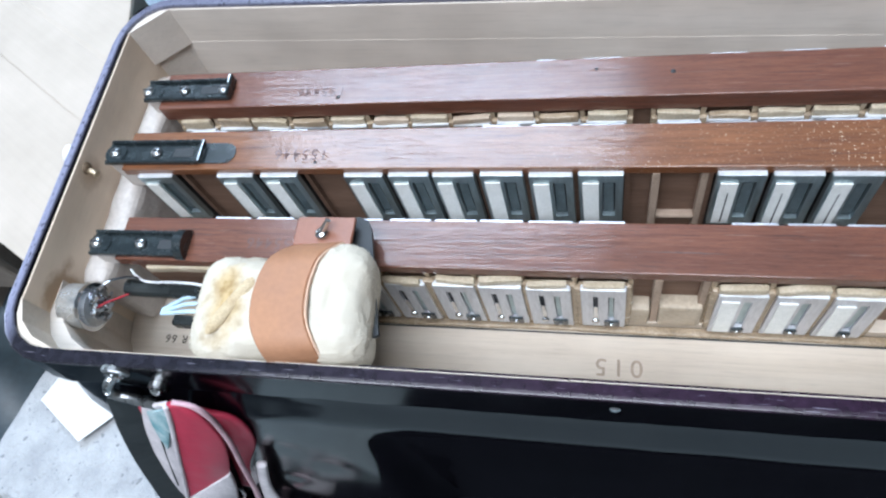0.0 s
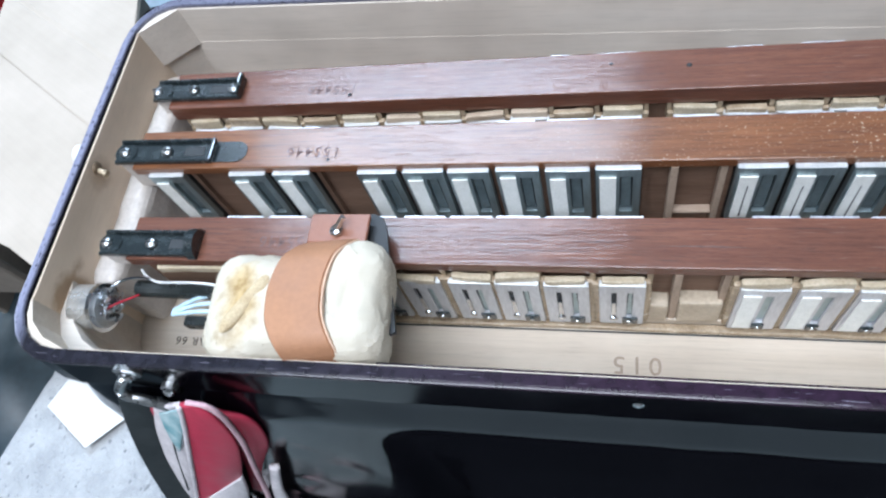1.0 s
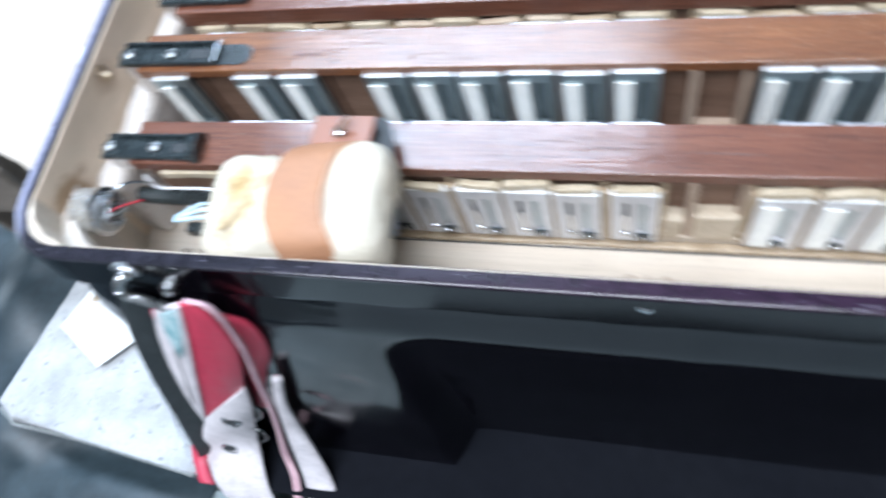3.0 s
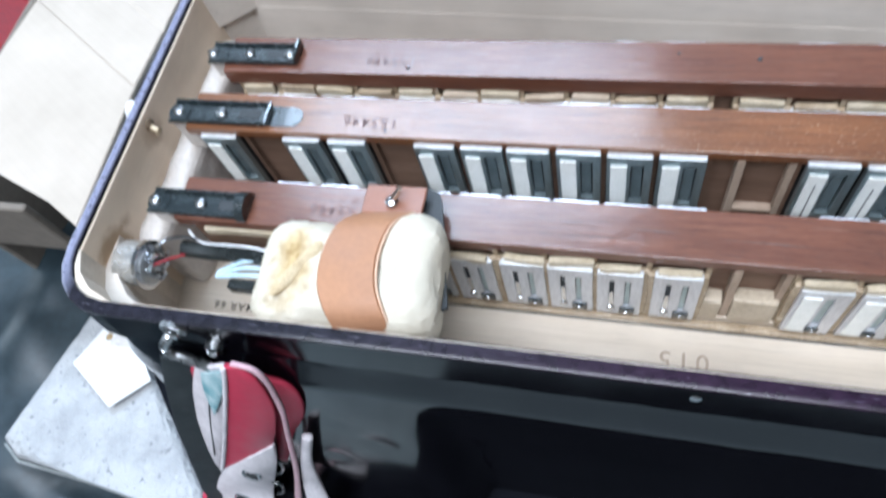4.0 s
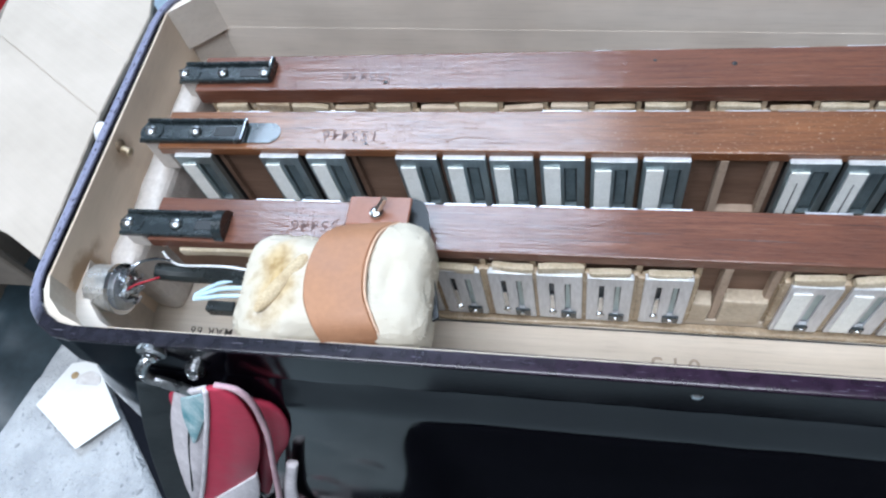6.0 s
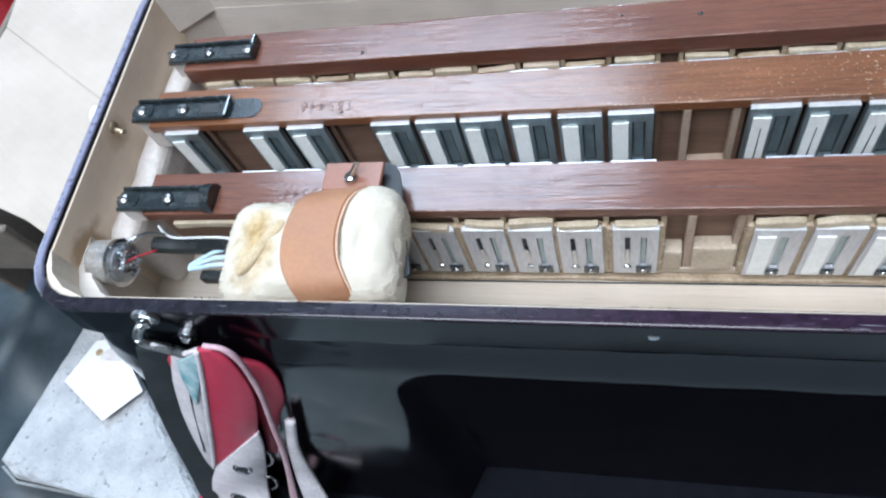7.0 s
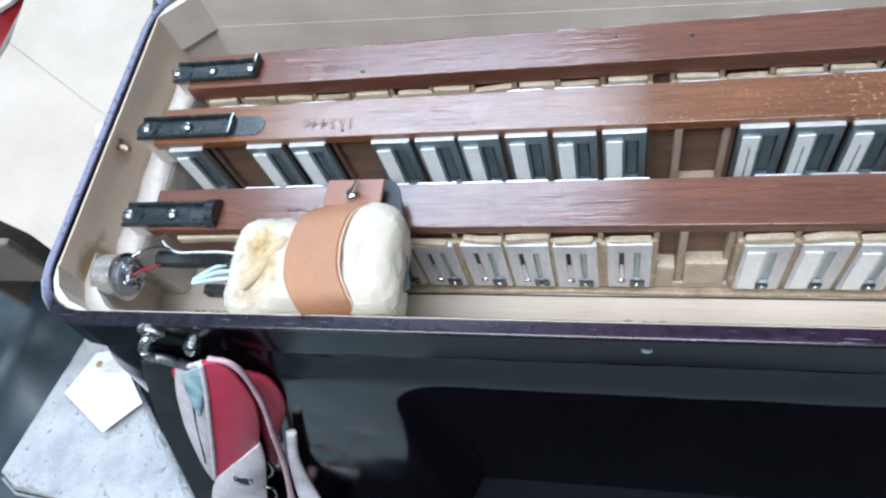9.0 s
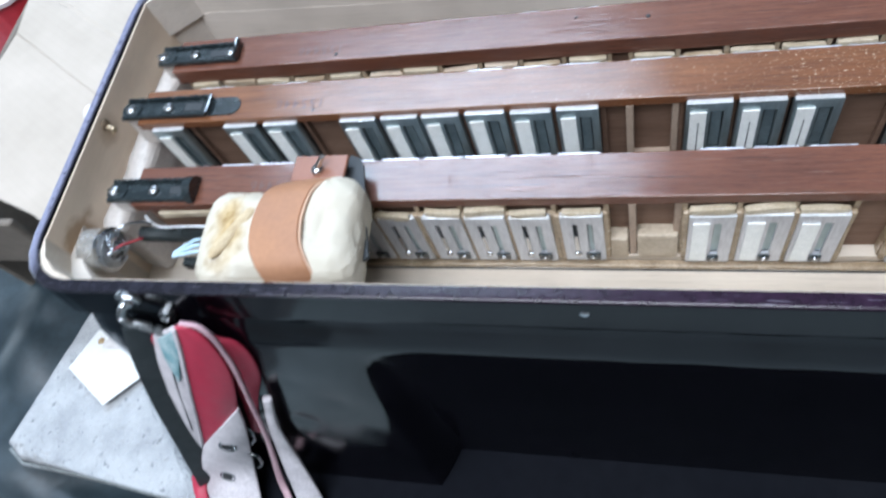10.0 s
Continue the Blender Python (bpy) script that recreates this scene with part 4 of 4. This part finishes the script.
    part("terminal", tube([(-17.82, -5.1 + s * 0.8 * math.cos(a), -0.75 + s * 0.8 * math.sin(a)), (-17.6, -5.1 + s * math.cos(a), -0.72 + s * math.sin(a)), (-17.25 - 0.03 * k, -5.02 + s * 1.1 * math.cos(a + 0.3), -0.6 + s * math.sin(a + 0.3))], 0.055, 6), NICKEL if k % 3 else CHROME, pot, "bright terminal")
loom = thing("wiring_loom", (-15, -4.3, BOARD), "black-sleeved wiring with white, blue and red wires", "wiring")
part("sleeve", tube([(-17.3, -4.0, -1.4), (-15.8, -4.0, -1.5), (-14.2, -4.1, -1.3), (-12.4, -4.4, -1.0)], 0.33, 12), CABLE_BLACK, loom, "black insulating sleeve")
part("white_wire", tube([(-17.0, -3.45, -0.85), (-16.8, -3.65, -1.0), (-16.3, -3.85, -1.1), (-15.2, -3.85, -1.08), (-14.2, -3.95, -0.9), (-13.2, -4.1, -0.85)], 0.05), CABLE_WHITE, loom)
part("grey_wire", tube([(-17.7, -4.7, -0.35), (-17.3, -4.3, -0.2), (-16.9, -3.95, -0.5), (-16.6, -3.8, -0.9)], 0.045), STEEL, loom)
part("red_wire", tube([(-17.7, -5.2, -0.6), (-17.35, -5.0, -0.55), (-17.05, -4.6, -0.9), (-16.95, -4.4, -1.1)], 0.04), CABLE_RED, loom)
for k in range(3):
    part("ribbon_wire", tube([(-15.7, -4.75 - 0.08 * k, -1.7), (-15.0, -4.5 - 0.22 * k, -1.45), (-14.2, -4.35 - 0.3 * k, -1.2), (-12.3, -4.4 - 0.3 * k, -0.9)], 0.08), CABLE_BLUE, loom, "pale blue wire")
part("plug", box(-15.1, -14.0, -5.35, -4.95, -2.1, -1.6, 0.05), CABLE_BLACK, loom, "black plug")
knob = thing("strap_button", (-19.3, 0.15, 0.6), "small brass screw with dark stain in the end lining", "screw")
OLD_BRASS = plain("old_brass", (0.42, 0.33, 0.22), (0.62, 0.52, 0.38), 0.35, metal=0.8)
part("shank", rod((-19.36, 0.18, 0.62), (-18.92, 0.05, 0.5), 0.10, 12), OLD_BRASS, knob)
for k in range(4):
    part("thread", rod((-19.24 + 0.09 * k, 0.145 - 0.027 * k, 0.587 - 0.025 * k), (-19.20 + 0.09 * k, 0.133 - 0.027 * k, 0.576 - 0.025 * k), 0.145, 14), OLD_BRASS, knob)
part("screw_head", screw_mesh(-18.92, 0.05, 0.5, 0.19, (1, -0.3, -0.2)), OLD_BRASS, knob)
part("washer", screw_mesh(-19.31, 0.22, 0.66, 0.26, (1, 0, 0)), plain("tarnished_washer", (0.12, 0.085, 0.055), (0.24, 0.17, 0.11), 0.5, metal=0.4, scale=200), knob, "dark tarnished washer")
outer_knob = thing("metal_button", (-20.1, 0.95, 0.3), "small pale metal button outside the case end", "button")
part("stem", rod((-19.75, 0.95, 0.5), (-20.25, 0.95, 0.5), 0.18, 12), PAPER, outer_knob)
part("head", rod((-20.25, 0.95, 0.5), (-20.55, 0.95, 0.55), 0.42, 18), PAPER, outer_knob)
for k, (p, q, m_) in enumerate((((-17.72, -4.75, -0.45), (-17.4, -4.5, -0.1), CHROME), ((-17.7, -5.3, -0.5), (-17.2, -5.0, 0.1), CHROME), ((-17.72, -5.3, -1.1), (-17.35, -5.6, -0.9), CHROME), ((-17.72, -4.9, -1.15), (-17.4, -4.8, -1.0), CHROME))):
    part("lead", tube([p, ((p[0] + q[0]) / 2 + 0.05, (p[1] + q[1]) / 2, (p[2] + q[2]) / 2 + 0.15), q], 0.06, 6), m_, pot)

# ---- strap and bracket ----
bracket = thing("strap_bracket", (-15.3, -8.2, -1.0), "chrome strap bracket bolted to the black case", "bracket")
part("foot_plate", rod((-14.8, -7.86, 0.95), (-14.8, -8.02, 0.95), 0.46, 20), NICKEL, bracket, "round nickel washer")
part("nut", rod((-14.8, -8.0, 0.95), (-14.8, -8.14, 0.95), 0.33, 6), CHROME, bracket, "six-sided chrome nut")
part("bolt", screw_mesh(-14.8, -8.16, 0.95, 0.25, (0, -1, 0.3)), CHROME, bracket, "domed chrome bolt")
part("bolt", screw_mesh(-13.75, -8.3, -0.03, 0.23, (0, -1, 0.3)), CHROME, bracket)
part("washer", rod((-13.75, -8.0, -0.06), (-13.75, -8.22, -0.04), 0.32, 18), NICKEL, bracket)
part("wire_loop", tube([(-14.8, -8.12, 0.95), (-14.95, -8.32, 0.88), (-15.18, -8.5, 0.5), (-15.0, -8.58, 0.15), (-14.65, -8.6, -0.06), (-13.82, -8.65, -0.74)], 0.18, 12), NICKEL, bracket, "bent chrome wire loop")

strap = thing("shoulder_strap", (-15, -9.5, SLAB), "red leatherette shoulder strap with white lining and eyelets", "strap")


def band(name, left, right, material, thick, label="", steps=8):
    l, r = smoothed(left, steps), smoothed(right, steps)
    return part(name, ribbon([(a + b) / 2 for a, b in zip(l, r)], [(b - a) / 2 for a, b in zip(l, r)], thick), material, strap, label, smooth=True)


PINK_EDGE = plain("pinkish_leather_edge", (0.46, 0.27, 0.31), (0.58, 0.40, 0.43), 0.6, scale=150, bump=0.3)
TEAL = plain("teal_stained_lining", (0.10, 0.30, 0.34), (0.46, 0.58, 0.60), 0.7, scale=160)
band("front_band", [(-12.98, -8.75, 0.39), (-13.24, -9.0, -0.51), (-14.09, -9.45, -2.54), (-15.52, -10.0, -5.7), (-18.3, -10.65, -11.48)], [(-12.35, -8.75, 0.5), (-11.97, -8.95, -0.33), (-12.12, -9.3, -2.21), (-12.82, -9.65, -4.26), (-13.62, -9.95, -6.06)], RED_LEATHER, 0.18, "red leatherette outer band")
band("rear_band", [(-12.64, -8.65, -0.39), (-12.39, -8.75, -1.21), (-12.95, -9.0, -3.38), (-13.95, -9.4, -6.59), (-15.33, -9.9, -10.52)], [(-12.21, -8.6, -0.71), (-11.3, -8.7, -1.59), (-11.78, -8.95, -4.06), (-13.54, -9.3, -7.57), (-15.12, -9.8, -11.44)], RED_LEATHER, 0.18)
band("lining_band", [(-14.85, -8.6, -1.0), (-15.85, -8.85, -2.85), (-16.65, -9.2, -4.7), (-18.2, -9.8, -8.45), (-20.2, -10.5, -13.4)], [(-13.02, -8.7, 0.31), (-13.5, -8.98, -1.01), (-14.28, -9.4, -2.93), (-15.79, -9.95, -6.21), (-18.94, -10.6, -12.57)], WHITE_LEATHER, 0.14, "white lining, teal-stained at the fold")
band("teal_patch", [(-14.4, -8.85, -0.75), (-14.85, -9.07, -1.9), (-15.05, -9.36, -2.9), (-15.3, -9.55, -3.9)], [(-13.16, -8.92, 0.21), (-13.31, -9.14, -0.61), (-14.2, -9.42, -2.2), (-15.15, -9.58, -3.8)], TEAL, 0.04, "teal stain on the lining")
band("backing_band", [(-16.0, -8.5, -0.5), (-16.95, -9.2, -3.0), (-18.3, -10.0, -6.75), (-20.1, -11.0, -12.2), (-21.3, -12.2, -16.9)], [(-14.4, -8.35, -0.7), (-14.8, -8.4, -3.2), (-15.5, -8.6, -6.9), (-16.4, -9.2, -12.3), (-17.2, -10.2, -16.8)], plain("black_cloth_backing", (0.009, 0.015, 0.017), (0.016, 0.024, 0.027), 0.8, scale=60, bump=0.2), 0.1, "matt black cloth backing")
band("under_band", [(-15.16, -8.5, -1.26), (-15.79, -8.6, -2.19), (-16.44, -8.75, -3.48)], [(-14.63, -8.55, -0.96), (-15.19, -8.65, -1.99), (-16.07, -8.8, -3.49)], RED_LEATHER, 0.12)
band("holed_band", [(-18.23, -10.68, -11.32), (-19.61, -11.1, -13.65), (-20.95, -11.75, -16.55), (-20.0, -13.2, -16.7), (-19.4, -14.0, -17.8), (-18.9, -14.5, -19.2)], [(-13.54, -9.98, -5.93), (-14.2, -10.4, -8.14), (-16.7, -11.1, -14.1), (-16.9, -12.9, -16.6), (-16.6, -13.8, -17.7), (-16.4, -14.3, -19.0)], WHITE_LEATHER, 0.2, "white strap end with eyelets")
band("piping", [(-12.5, -8.8, 0.85), (-11.92, -8.85, 0.65), (-11.65, -9.0, -0.04), (-11.82, -9.2, -1.42), (-12.02, -9.45, -2.7), (-12.74, -9.8, -5.18), (-14.05, -10.4, -9.7), (-15.9, -11.4, -15.2), (-15.7, -12.4, -16.55), (-15.6, -13.6, -17.6), (-15.5, -14.2, -19.0)], [(-12.42, -8.8, 0.92), (-11.7, -8.85, 0.81), (-11.42, -9.0, 0.14), (-11.56, -9.2, -1.21), (-11.75, -9.45, -2.45), (-12.43, -9.8, -4.88), (-13.68, -10.4, -9.28), (-15.45, -11.4, -15.3), (-15.2, -12.4, -16.55), (-15.1, -13.6, -17.6), (-15.0, -14.2, -19.0)], PINK_EDGE, 0.16, "pinkish pale strap edge")
band("lower_band", [(-21.7, -11.6, -16.2), (-21.6, -12.3, -16.6), (-20.9, -13.4, -16.7)], [(-20.8, -11.7, -16.4), (-20.7, -12.4, -16.75), (-20.0, -13.4, -16.8)], RED_LEATHER, 0.16)
band("side_band", [(-12.35, -9.55, -5.6), (-13.5, -10.1, -8.8), (-14.6, -10.7, -12.5), (-15.0, -12.3, -16.5), (-14.7, -13.7, -17.8), (-14.5, -14.3, -19.2)], [(-11.85, -9.55, -5.55), (-12.85, -10.1, -8.7), (-13.6, -10.75, -13.0), (-13.4, -12.2, -16.5), (-13.0, -13.7, -17.8), (-12.9, -14.3, -19.2)], WHITE_LEATHER, 0.22, "white inner strap side")
part("lining_edge", tube([(-12.95, -8.85, 0.42), (-13.25, -9.1, -0.5), (-14.12, -9.55, -2.55), (-15.55, -10.1, -5.7), (-17.0, -10.45, -8.7), (-18.35, -10.75, -11.4)], 0.10, 8), WHITE_LEATHER, strap, "white folded edge", smooth=True)
for k in range(2):
    part("buckle_bar", tube([(-14.6 - 1.3 * k, -10.3 - 0.55 * k, -8.2 - 3.6 * k), (-14.2 - 1.3 * k, -10.35 - 0.55 * k, -8.5 - 3.6 * k), (-14.6 - 1.3 * k, -10.5 - 0.55 * k, -9.8 - 3.6 * k), (-15.1 - 1.3 * k, -10.6 - 0.55 * k, -10.4 - 3.6 * k)], 0.07, 8), BLACK_METAL, strap, "small dark buckle")
part("stitching", tube([(-14.2, -8.95, -1.1), (-14.9, -9.25, -2.6), (-16.0, -9.58, -4.95), (-18.0, -10.35, -9.7)], 0.035, 5), SHADE_BLACK, strap, "dark split in the lining")
for x, y, z in ((-16.33, -10.72, -10.45), (-18.82, -11.45, -15.3)):
    part("eyelet", tube([(x + 0.42 * math.cos(k * math.tau / 10), y - 0.10 + 0.16 * math.sin(k * math.tau / 10), z + 0.34 * math.sin(k * math.tau / 10)) for k in range(11)], 0.08, 6, steps=2), CHROME, strap, "metal eyelet")
    part("eyelet_hole", rod((x, y - 0.05, z), (x, y - 0.12, z + 0.03), 0.28, 12), SHADE_BLACK, strap)

# ---- white board and tag ----
slab = thing("plaster_slab", (-29, -6, BENCH), "rough white plaster slab with chipped rounded edge", "slab")
bm = prism([(-36.6, -10.6), (-35.2, -11.5), (-30.0, -12.0), (-22.0, -13.0), (-20.7, -13.1), (-30.9, -2.3), (-32.3, -0.2), (-33.7, -0.6)], BENCH, SLAB)
bmesh.ops.bevel(bm, geom=[e for e in bm.edges if all(v.co.z > SLAB - 0.1 for v in e.verts)], offset=0.9, segments=4, affect="EDGES", profile=0.5)
for k in range(60):
    bmesh.ops.bisect_plane(bm, geom=bm.verts[:] + bm.edges[:] + bm.faces[:], plane_co=(-36.6 + 0.5 * k, 0, 0) if k < 34 else (0, -13.6 + 0.55 * (k - 33), 0), plane_no=(1, 0, 0) if k < 34 else (0, 1, 0))
for v in bm.verts:
    if v.co.z > SLAB - 1.2:
        q = Vector((v.co.x, v.co.y, 0))
        v.co.z -= 0.05 * max(0.0, noise.noise(q * 1.1)) + (0.10 if noise.noise(q * 2.3) > 0.42 else 0.0)
part("body", bm, PLASTER, slab)
# Uneven grey strip paints the shade on the slab's front side.
bm = prism([(-36.66, -10.9), (-35.22, -11.76), (-30.0, -12.16), (-22.0, -13.16), (-22.0, -13.0), (-30.0, -12.0), (-35.2, -11.6), (-36.5, -10.8)], BENCH + 0.02, SLAB - 0.75)
for v in bm.verts:
    v.co.z += 0.25 * noise.noise(Vector((v.co.x * 0.9, v.co.y, 3.0))) if v.co.z > SLAB - 1 else 0.0
part("edge", bm, plain("grey_gypsum_edge", (0.16, 0.18, 0.18), (0.27, 0.29, 0.29), 0.9, scale=60, bump=0.6), slab, "grey strip painting the shade below the slab edge")
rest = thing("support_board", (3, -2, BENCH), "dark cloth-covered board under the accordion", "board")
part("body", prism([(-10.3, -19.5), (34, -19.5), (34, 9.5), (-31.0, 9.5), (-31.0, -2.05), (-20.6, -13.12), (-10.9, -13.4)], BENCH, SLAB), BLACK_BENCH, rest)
# Added sheet: its shape sets the grey zones mirrored in the shell.
cloth = thing("grey_cloth", (5, -30, BENCH), "pale grey sheet added to lighten the shell's reflection", "cloth")
part("sheet", prism([(-25, -44.5), (45, -44.5), (45, -19.8), (-10.6, -19.8), (-11.1, -13.7), (-20.0, -13.5), (-22.2, -13.6), (-25, -14.6)], BENCH, BENCH + 0.5), PALE_CLOTH, cloth)
tag = thing("paper_tag", (-31.5, -5, SLAB), "white paper tag with punched hole on the slab", "tag")
bm = prism([(-29.45, -7.95), (-27.5, -6.0), (-30.7, -2.55), (-32.2, -2.9), (-33.25, -5.65)], SLAB + 0.03, SLAB + 0.08)
for v in bm.verts:
    v.co.z += 0.09 * max(0.0, -2.6 - v.co.y)
part("paper", bm, PAPER, tag)
part("eyelet", rod((-31.6, -3.65, SLAB + 0.16), (-31.6, -3.65, SLAB + 0.20), 0.24, 16), plain("brown_hole_edge", (0.16, 0.10, 0.05), (0.42, 0.30, 0.16), 0.8, scale=250), tag, "brown-edged punched hole")
part("smudge", prism([(-30.55 + 0.75 * math.cos(a) * (1 + 0.2 * math.sin(3 * a)), -4.15 + 0.85 * math.sin(a)) for a in [k * math.tau / 18 for k in range(18)]], SLAB + 0.20, SLAB + 0.222), plain("faded_stamp", (0.50, 0.46, 0.44), (0.64, 0.62, 0.60), 0.8, scale=220), tag, "faded pinkish stamp")

# ---- carton, red tub, black bag ----
carton = thing("cardboard_carton", (-35, 12, BENCH), "open beige corrugated cardboard carton", "carton")
part("side_panel", box(-41.1, -40.6, 0.9, 31.5, BENCH, -8.3, 0.1), CARD_SHADE, carton, "brown card side panel coloured as in shade")
part("front_panel", box(-41.1, -33.2, 0.4, 0.9, -13.2, -8.3, 0.1), CARD_SHADE, carton, "brown card front panel coloured as in shade")


def creased(points, z0, z1, lines):
    """A card flap with rounded edges and shallow pressed creases: lines of point, direction across, depth."""
    bm = prism(points, z0, z1)
    bmesh.ops.bevel(bm, geom=[e for e in bm.edges if all(v.co.z > z1 - 0.01 for v in e.verts)], offset=0.05, segments=2, affect="EDGES")
    for (px, py), (nx, ny), deep in lines:
        n = Vector((nx, ny, 0)).normalized()
        for d in (-0.35, 0.0, 0.35):
            bmesh.ops.bisect_plane(bm, geom=bm.verts[:] + bm.edges[:] + bm.faces[:], plane_co=Vector((px, py, 0)) + n * d, plane_no=n)
        for v in bm.verts:
            if abs((v.co - Vector((px, py, v.co.z))).dot(n)) < 0.01 and v.co.z > z1 - 0.2:
                v.co.z -= deep
    return bm


part("flap", creased([(-40.0, 16.0), (-29.4, 8.9), (-29.1, 16.8), (-30.6, 22.6), (-30.8, 32.2), (-42.0, 32.2), (-41.4, 24.0), (-40.4, 19.0)], -8.28, -7.95, [((-34.4, 16.6), (0.54, 0.84), 0.07)]), CARD, carton, "beige top flap")
part("flap", creased([(-40.9, 4.6), (-35.4, 2.4), (-31.6, 1.0), (-29.0, -0.4), (-29.4, 8.9), (-40.0, 15.98), (-40.4, 11.5)], -8.3, -7.98, [((-36.5, 7.4), (0.54, 0.84), 0.03)]), CARD, carton)
tub = thing("red_tub", (-52, 22, BENCH), "red plastic tub with pale rim", "tub")
part("wall", ring([(rounded(-66, -44.4, 21.3, 50, 4), BENCH), (rounded(-66, -44.2, 21.1, 50, 4), -10.2), (rounded(-65.6, -44.6, 21.5, 49.6, 3.6), -10.2), (rounded(-65.6, -44.8, 21.7, 49.6, 3.6), BENCH)]), RED_PLASTIC, tub, "red plastic wall")
part("rim", ring([(rounded(-66.2, -44.0, 20.9, 50.2, 4.2), -10.3), (rounded(-66.2, -44.0, 20.9, 50.2, 4.2), -10.0), (rounded(-65.5, -44.7, 21.6, 49.5, 3.5), -10.0), (rounded(-65.5, -44.7, 21.6, 49.5, 3.5), -10.3)]), plain("pink_white_plastic", (0.62, 0.48, 0.48), (0.72, 0.60, 0.60), 0.4), tub, "pale worn rim")
part("folded_cloth", pillow(-65, -45.2, 22.0, 49, BENCH, -13.0, 2.0, 10, 0.8, 2.0), plain("pinkish_grey_cloth", (0.34, 0.25, 0.26), (0.48, 0.38, 0.38), 0.8, scale=30, bump=0.5), tub, "pinkish grey cloth inside")

# ---- things behind the case ----
mat = thing("blue_mat", (-10, 60, BENCH), "pale blue-grey bench mat behind the case", "mat")
part("sheet", box(-70, 60, 10, 90, BENCH, BENCH + 0.3, 0.05), BLUE_TOP, mat)
half = thing("accordion_half", (8, 40, BENCH), "dark lacquered bass half with pale frame edge", "accordion part")
part("body", box(-20, 40, 28.6, 50, BENCH, -15.5, 0.4), CELLULOID, half)
part("grille_bar", box(-16, 38, 31.0, 31.5, -15.6, -15.2, 0.1), BLACK_METAL, half)
part("grille_bar", box(-16, 38, 33.0, 33.5, -15.6, -15.2, 0.1), BLACK_METAL, half)
part("frame_lip", box(-20.4, 40.4, 26.6, 27.2, BENCH, -17.2, 0.1), CELLULOID, half, "thin black lip")
part("frame_edge", box(-20.5, 40.5, 27.2, 28.6, BENCH, -16.4, 0.15), plain("pale_metal_edge", (0.50, 0.56, 0.58), (0.64, 0.69, 0.71), 0.35, metal=0.4), half, "pale grey frame edge")

# ---- black plastic bag beside the slab ----
bag = thing("plastic_bag", (-45, -14, BENCH), "crumpled black plastic bag beside the slab", "bag")
bm = bmesh.new()
n = 46
grid = []
for i in range(n + 1):
    row = []
    for j in range(n + 1):
        x, y = -64 + 42 * i / n, -34 + 44 * j / n
        edge = min(i, j, n - i, n - j) / n
        q = Vector((x * 0.09, y * 0.09, 0.0))
        h = 2.2 * min(1.0, edge * 6) + 1.6 * abs(noise.noise(q)) + 0.9 * abs(noise.noise(q * 2.7)) + 0.3 * noise.noise(q * 7)
        inside = max(0.0, min(1.0, (-31.5 - x - 0.28 * (y + 12)) / 4.0)) if y > -13.5 else 1.0
        z = BENCH + 0.25 + max(0.0, h) * (0.15 + 0.85 * inside) * (0.6 if y < -13 else 1.0)
        row.append(bm.verts.new((x, y, z)))
    grid.append(row)
for i in range(n):
    for j in range(n):
        bm.faces.new((grid[i][j], grid[i + 1][j], grid[i + 1][j + 1], grid[i][j + 1]))
POLYTHENE = plain("black_polythene", (0.011, 0.021, 0.027), (0.027, 0.045, 0.055), 0.45, scale=30)
part("sheet", bm, POLYTHENE, bag, smooth=True)

# ---- small things on the mat ----
cables = thing("white_cable", (-32, 34, BENCH + 0.3), "loose white cable loops on the blue mat", "cable")
part("loop", tube([(-33.2, 32.2, BENCH + 0.5), (-33.0, 33.8, BENCH + 0.8), (-31.6, 35.4, BENCH + 1.1), (-29.6, 35.6, BENCH + 1.0), (-28.0, 34.4, BENCH + 0.6)], 0.12, 8), CABLE_BLUE, cables)
part("loop", tube([(-34.6, 32.4, BENCH + 0.5), (-34.9, 34.2, BENCH + 0.7), (-34.2, 36.0, BENCH + 0.6)], 0.10, 8), CABLE_WHITE, cables)
part("loop", tube([(-32.4, 32.4, BENCH + 0.5), (-31.4, 34.0, BENCH + 0.8), (-29.6, 34.9, BENCH + 0.8), (-28.1, 33.6, BENCH + 0.5)], 0.12, 8), CABLE_WHITE, cables)
slip = thing("paper_slip", (-33, 37, BENCH + 0.3), "white printed paper slip on the blue mat", "paper")
part("sheet", prism([(-38.5, 37.2), (-35.6, 36.6), (-34.8, 37.1), (-30.4, 36.6), (-29.6, 42), (-38.0, 42.2)], BENCH + 0.31, BENCH + 0.36), PAPER, slip)
post = thing("white_box", (-27.2, 35, BENCH + 0.3), "small white plastic box on the mat", "box")
part("body", box(-28.0, -26.6, 32.4, 38, BENCH + 0.3, BENCH + 1.8, 0.15), PAPER, post)
rag = thing("teal_rag", (-23.6, 33, BENCH + 0.3), "small teal cloth rag", "rag")
part("cloth", pillow(-24.6, -22.8, 31.6, 35.5, BENCH + 0.3, BENCH + 1.2, 0.4, 6, 0.35, 5.0), plain("teal_cloth", (0.05, 0.28, 0.32), (0.10, 0.40, 0.44), 0.8, scale=60), rag, smooth=True)
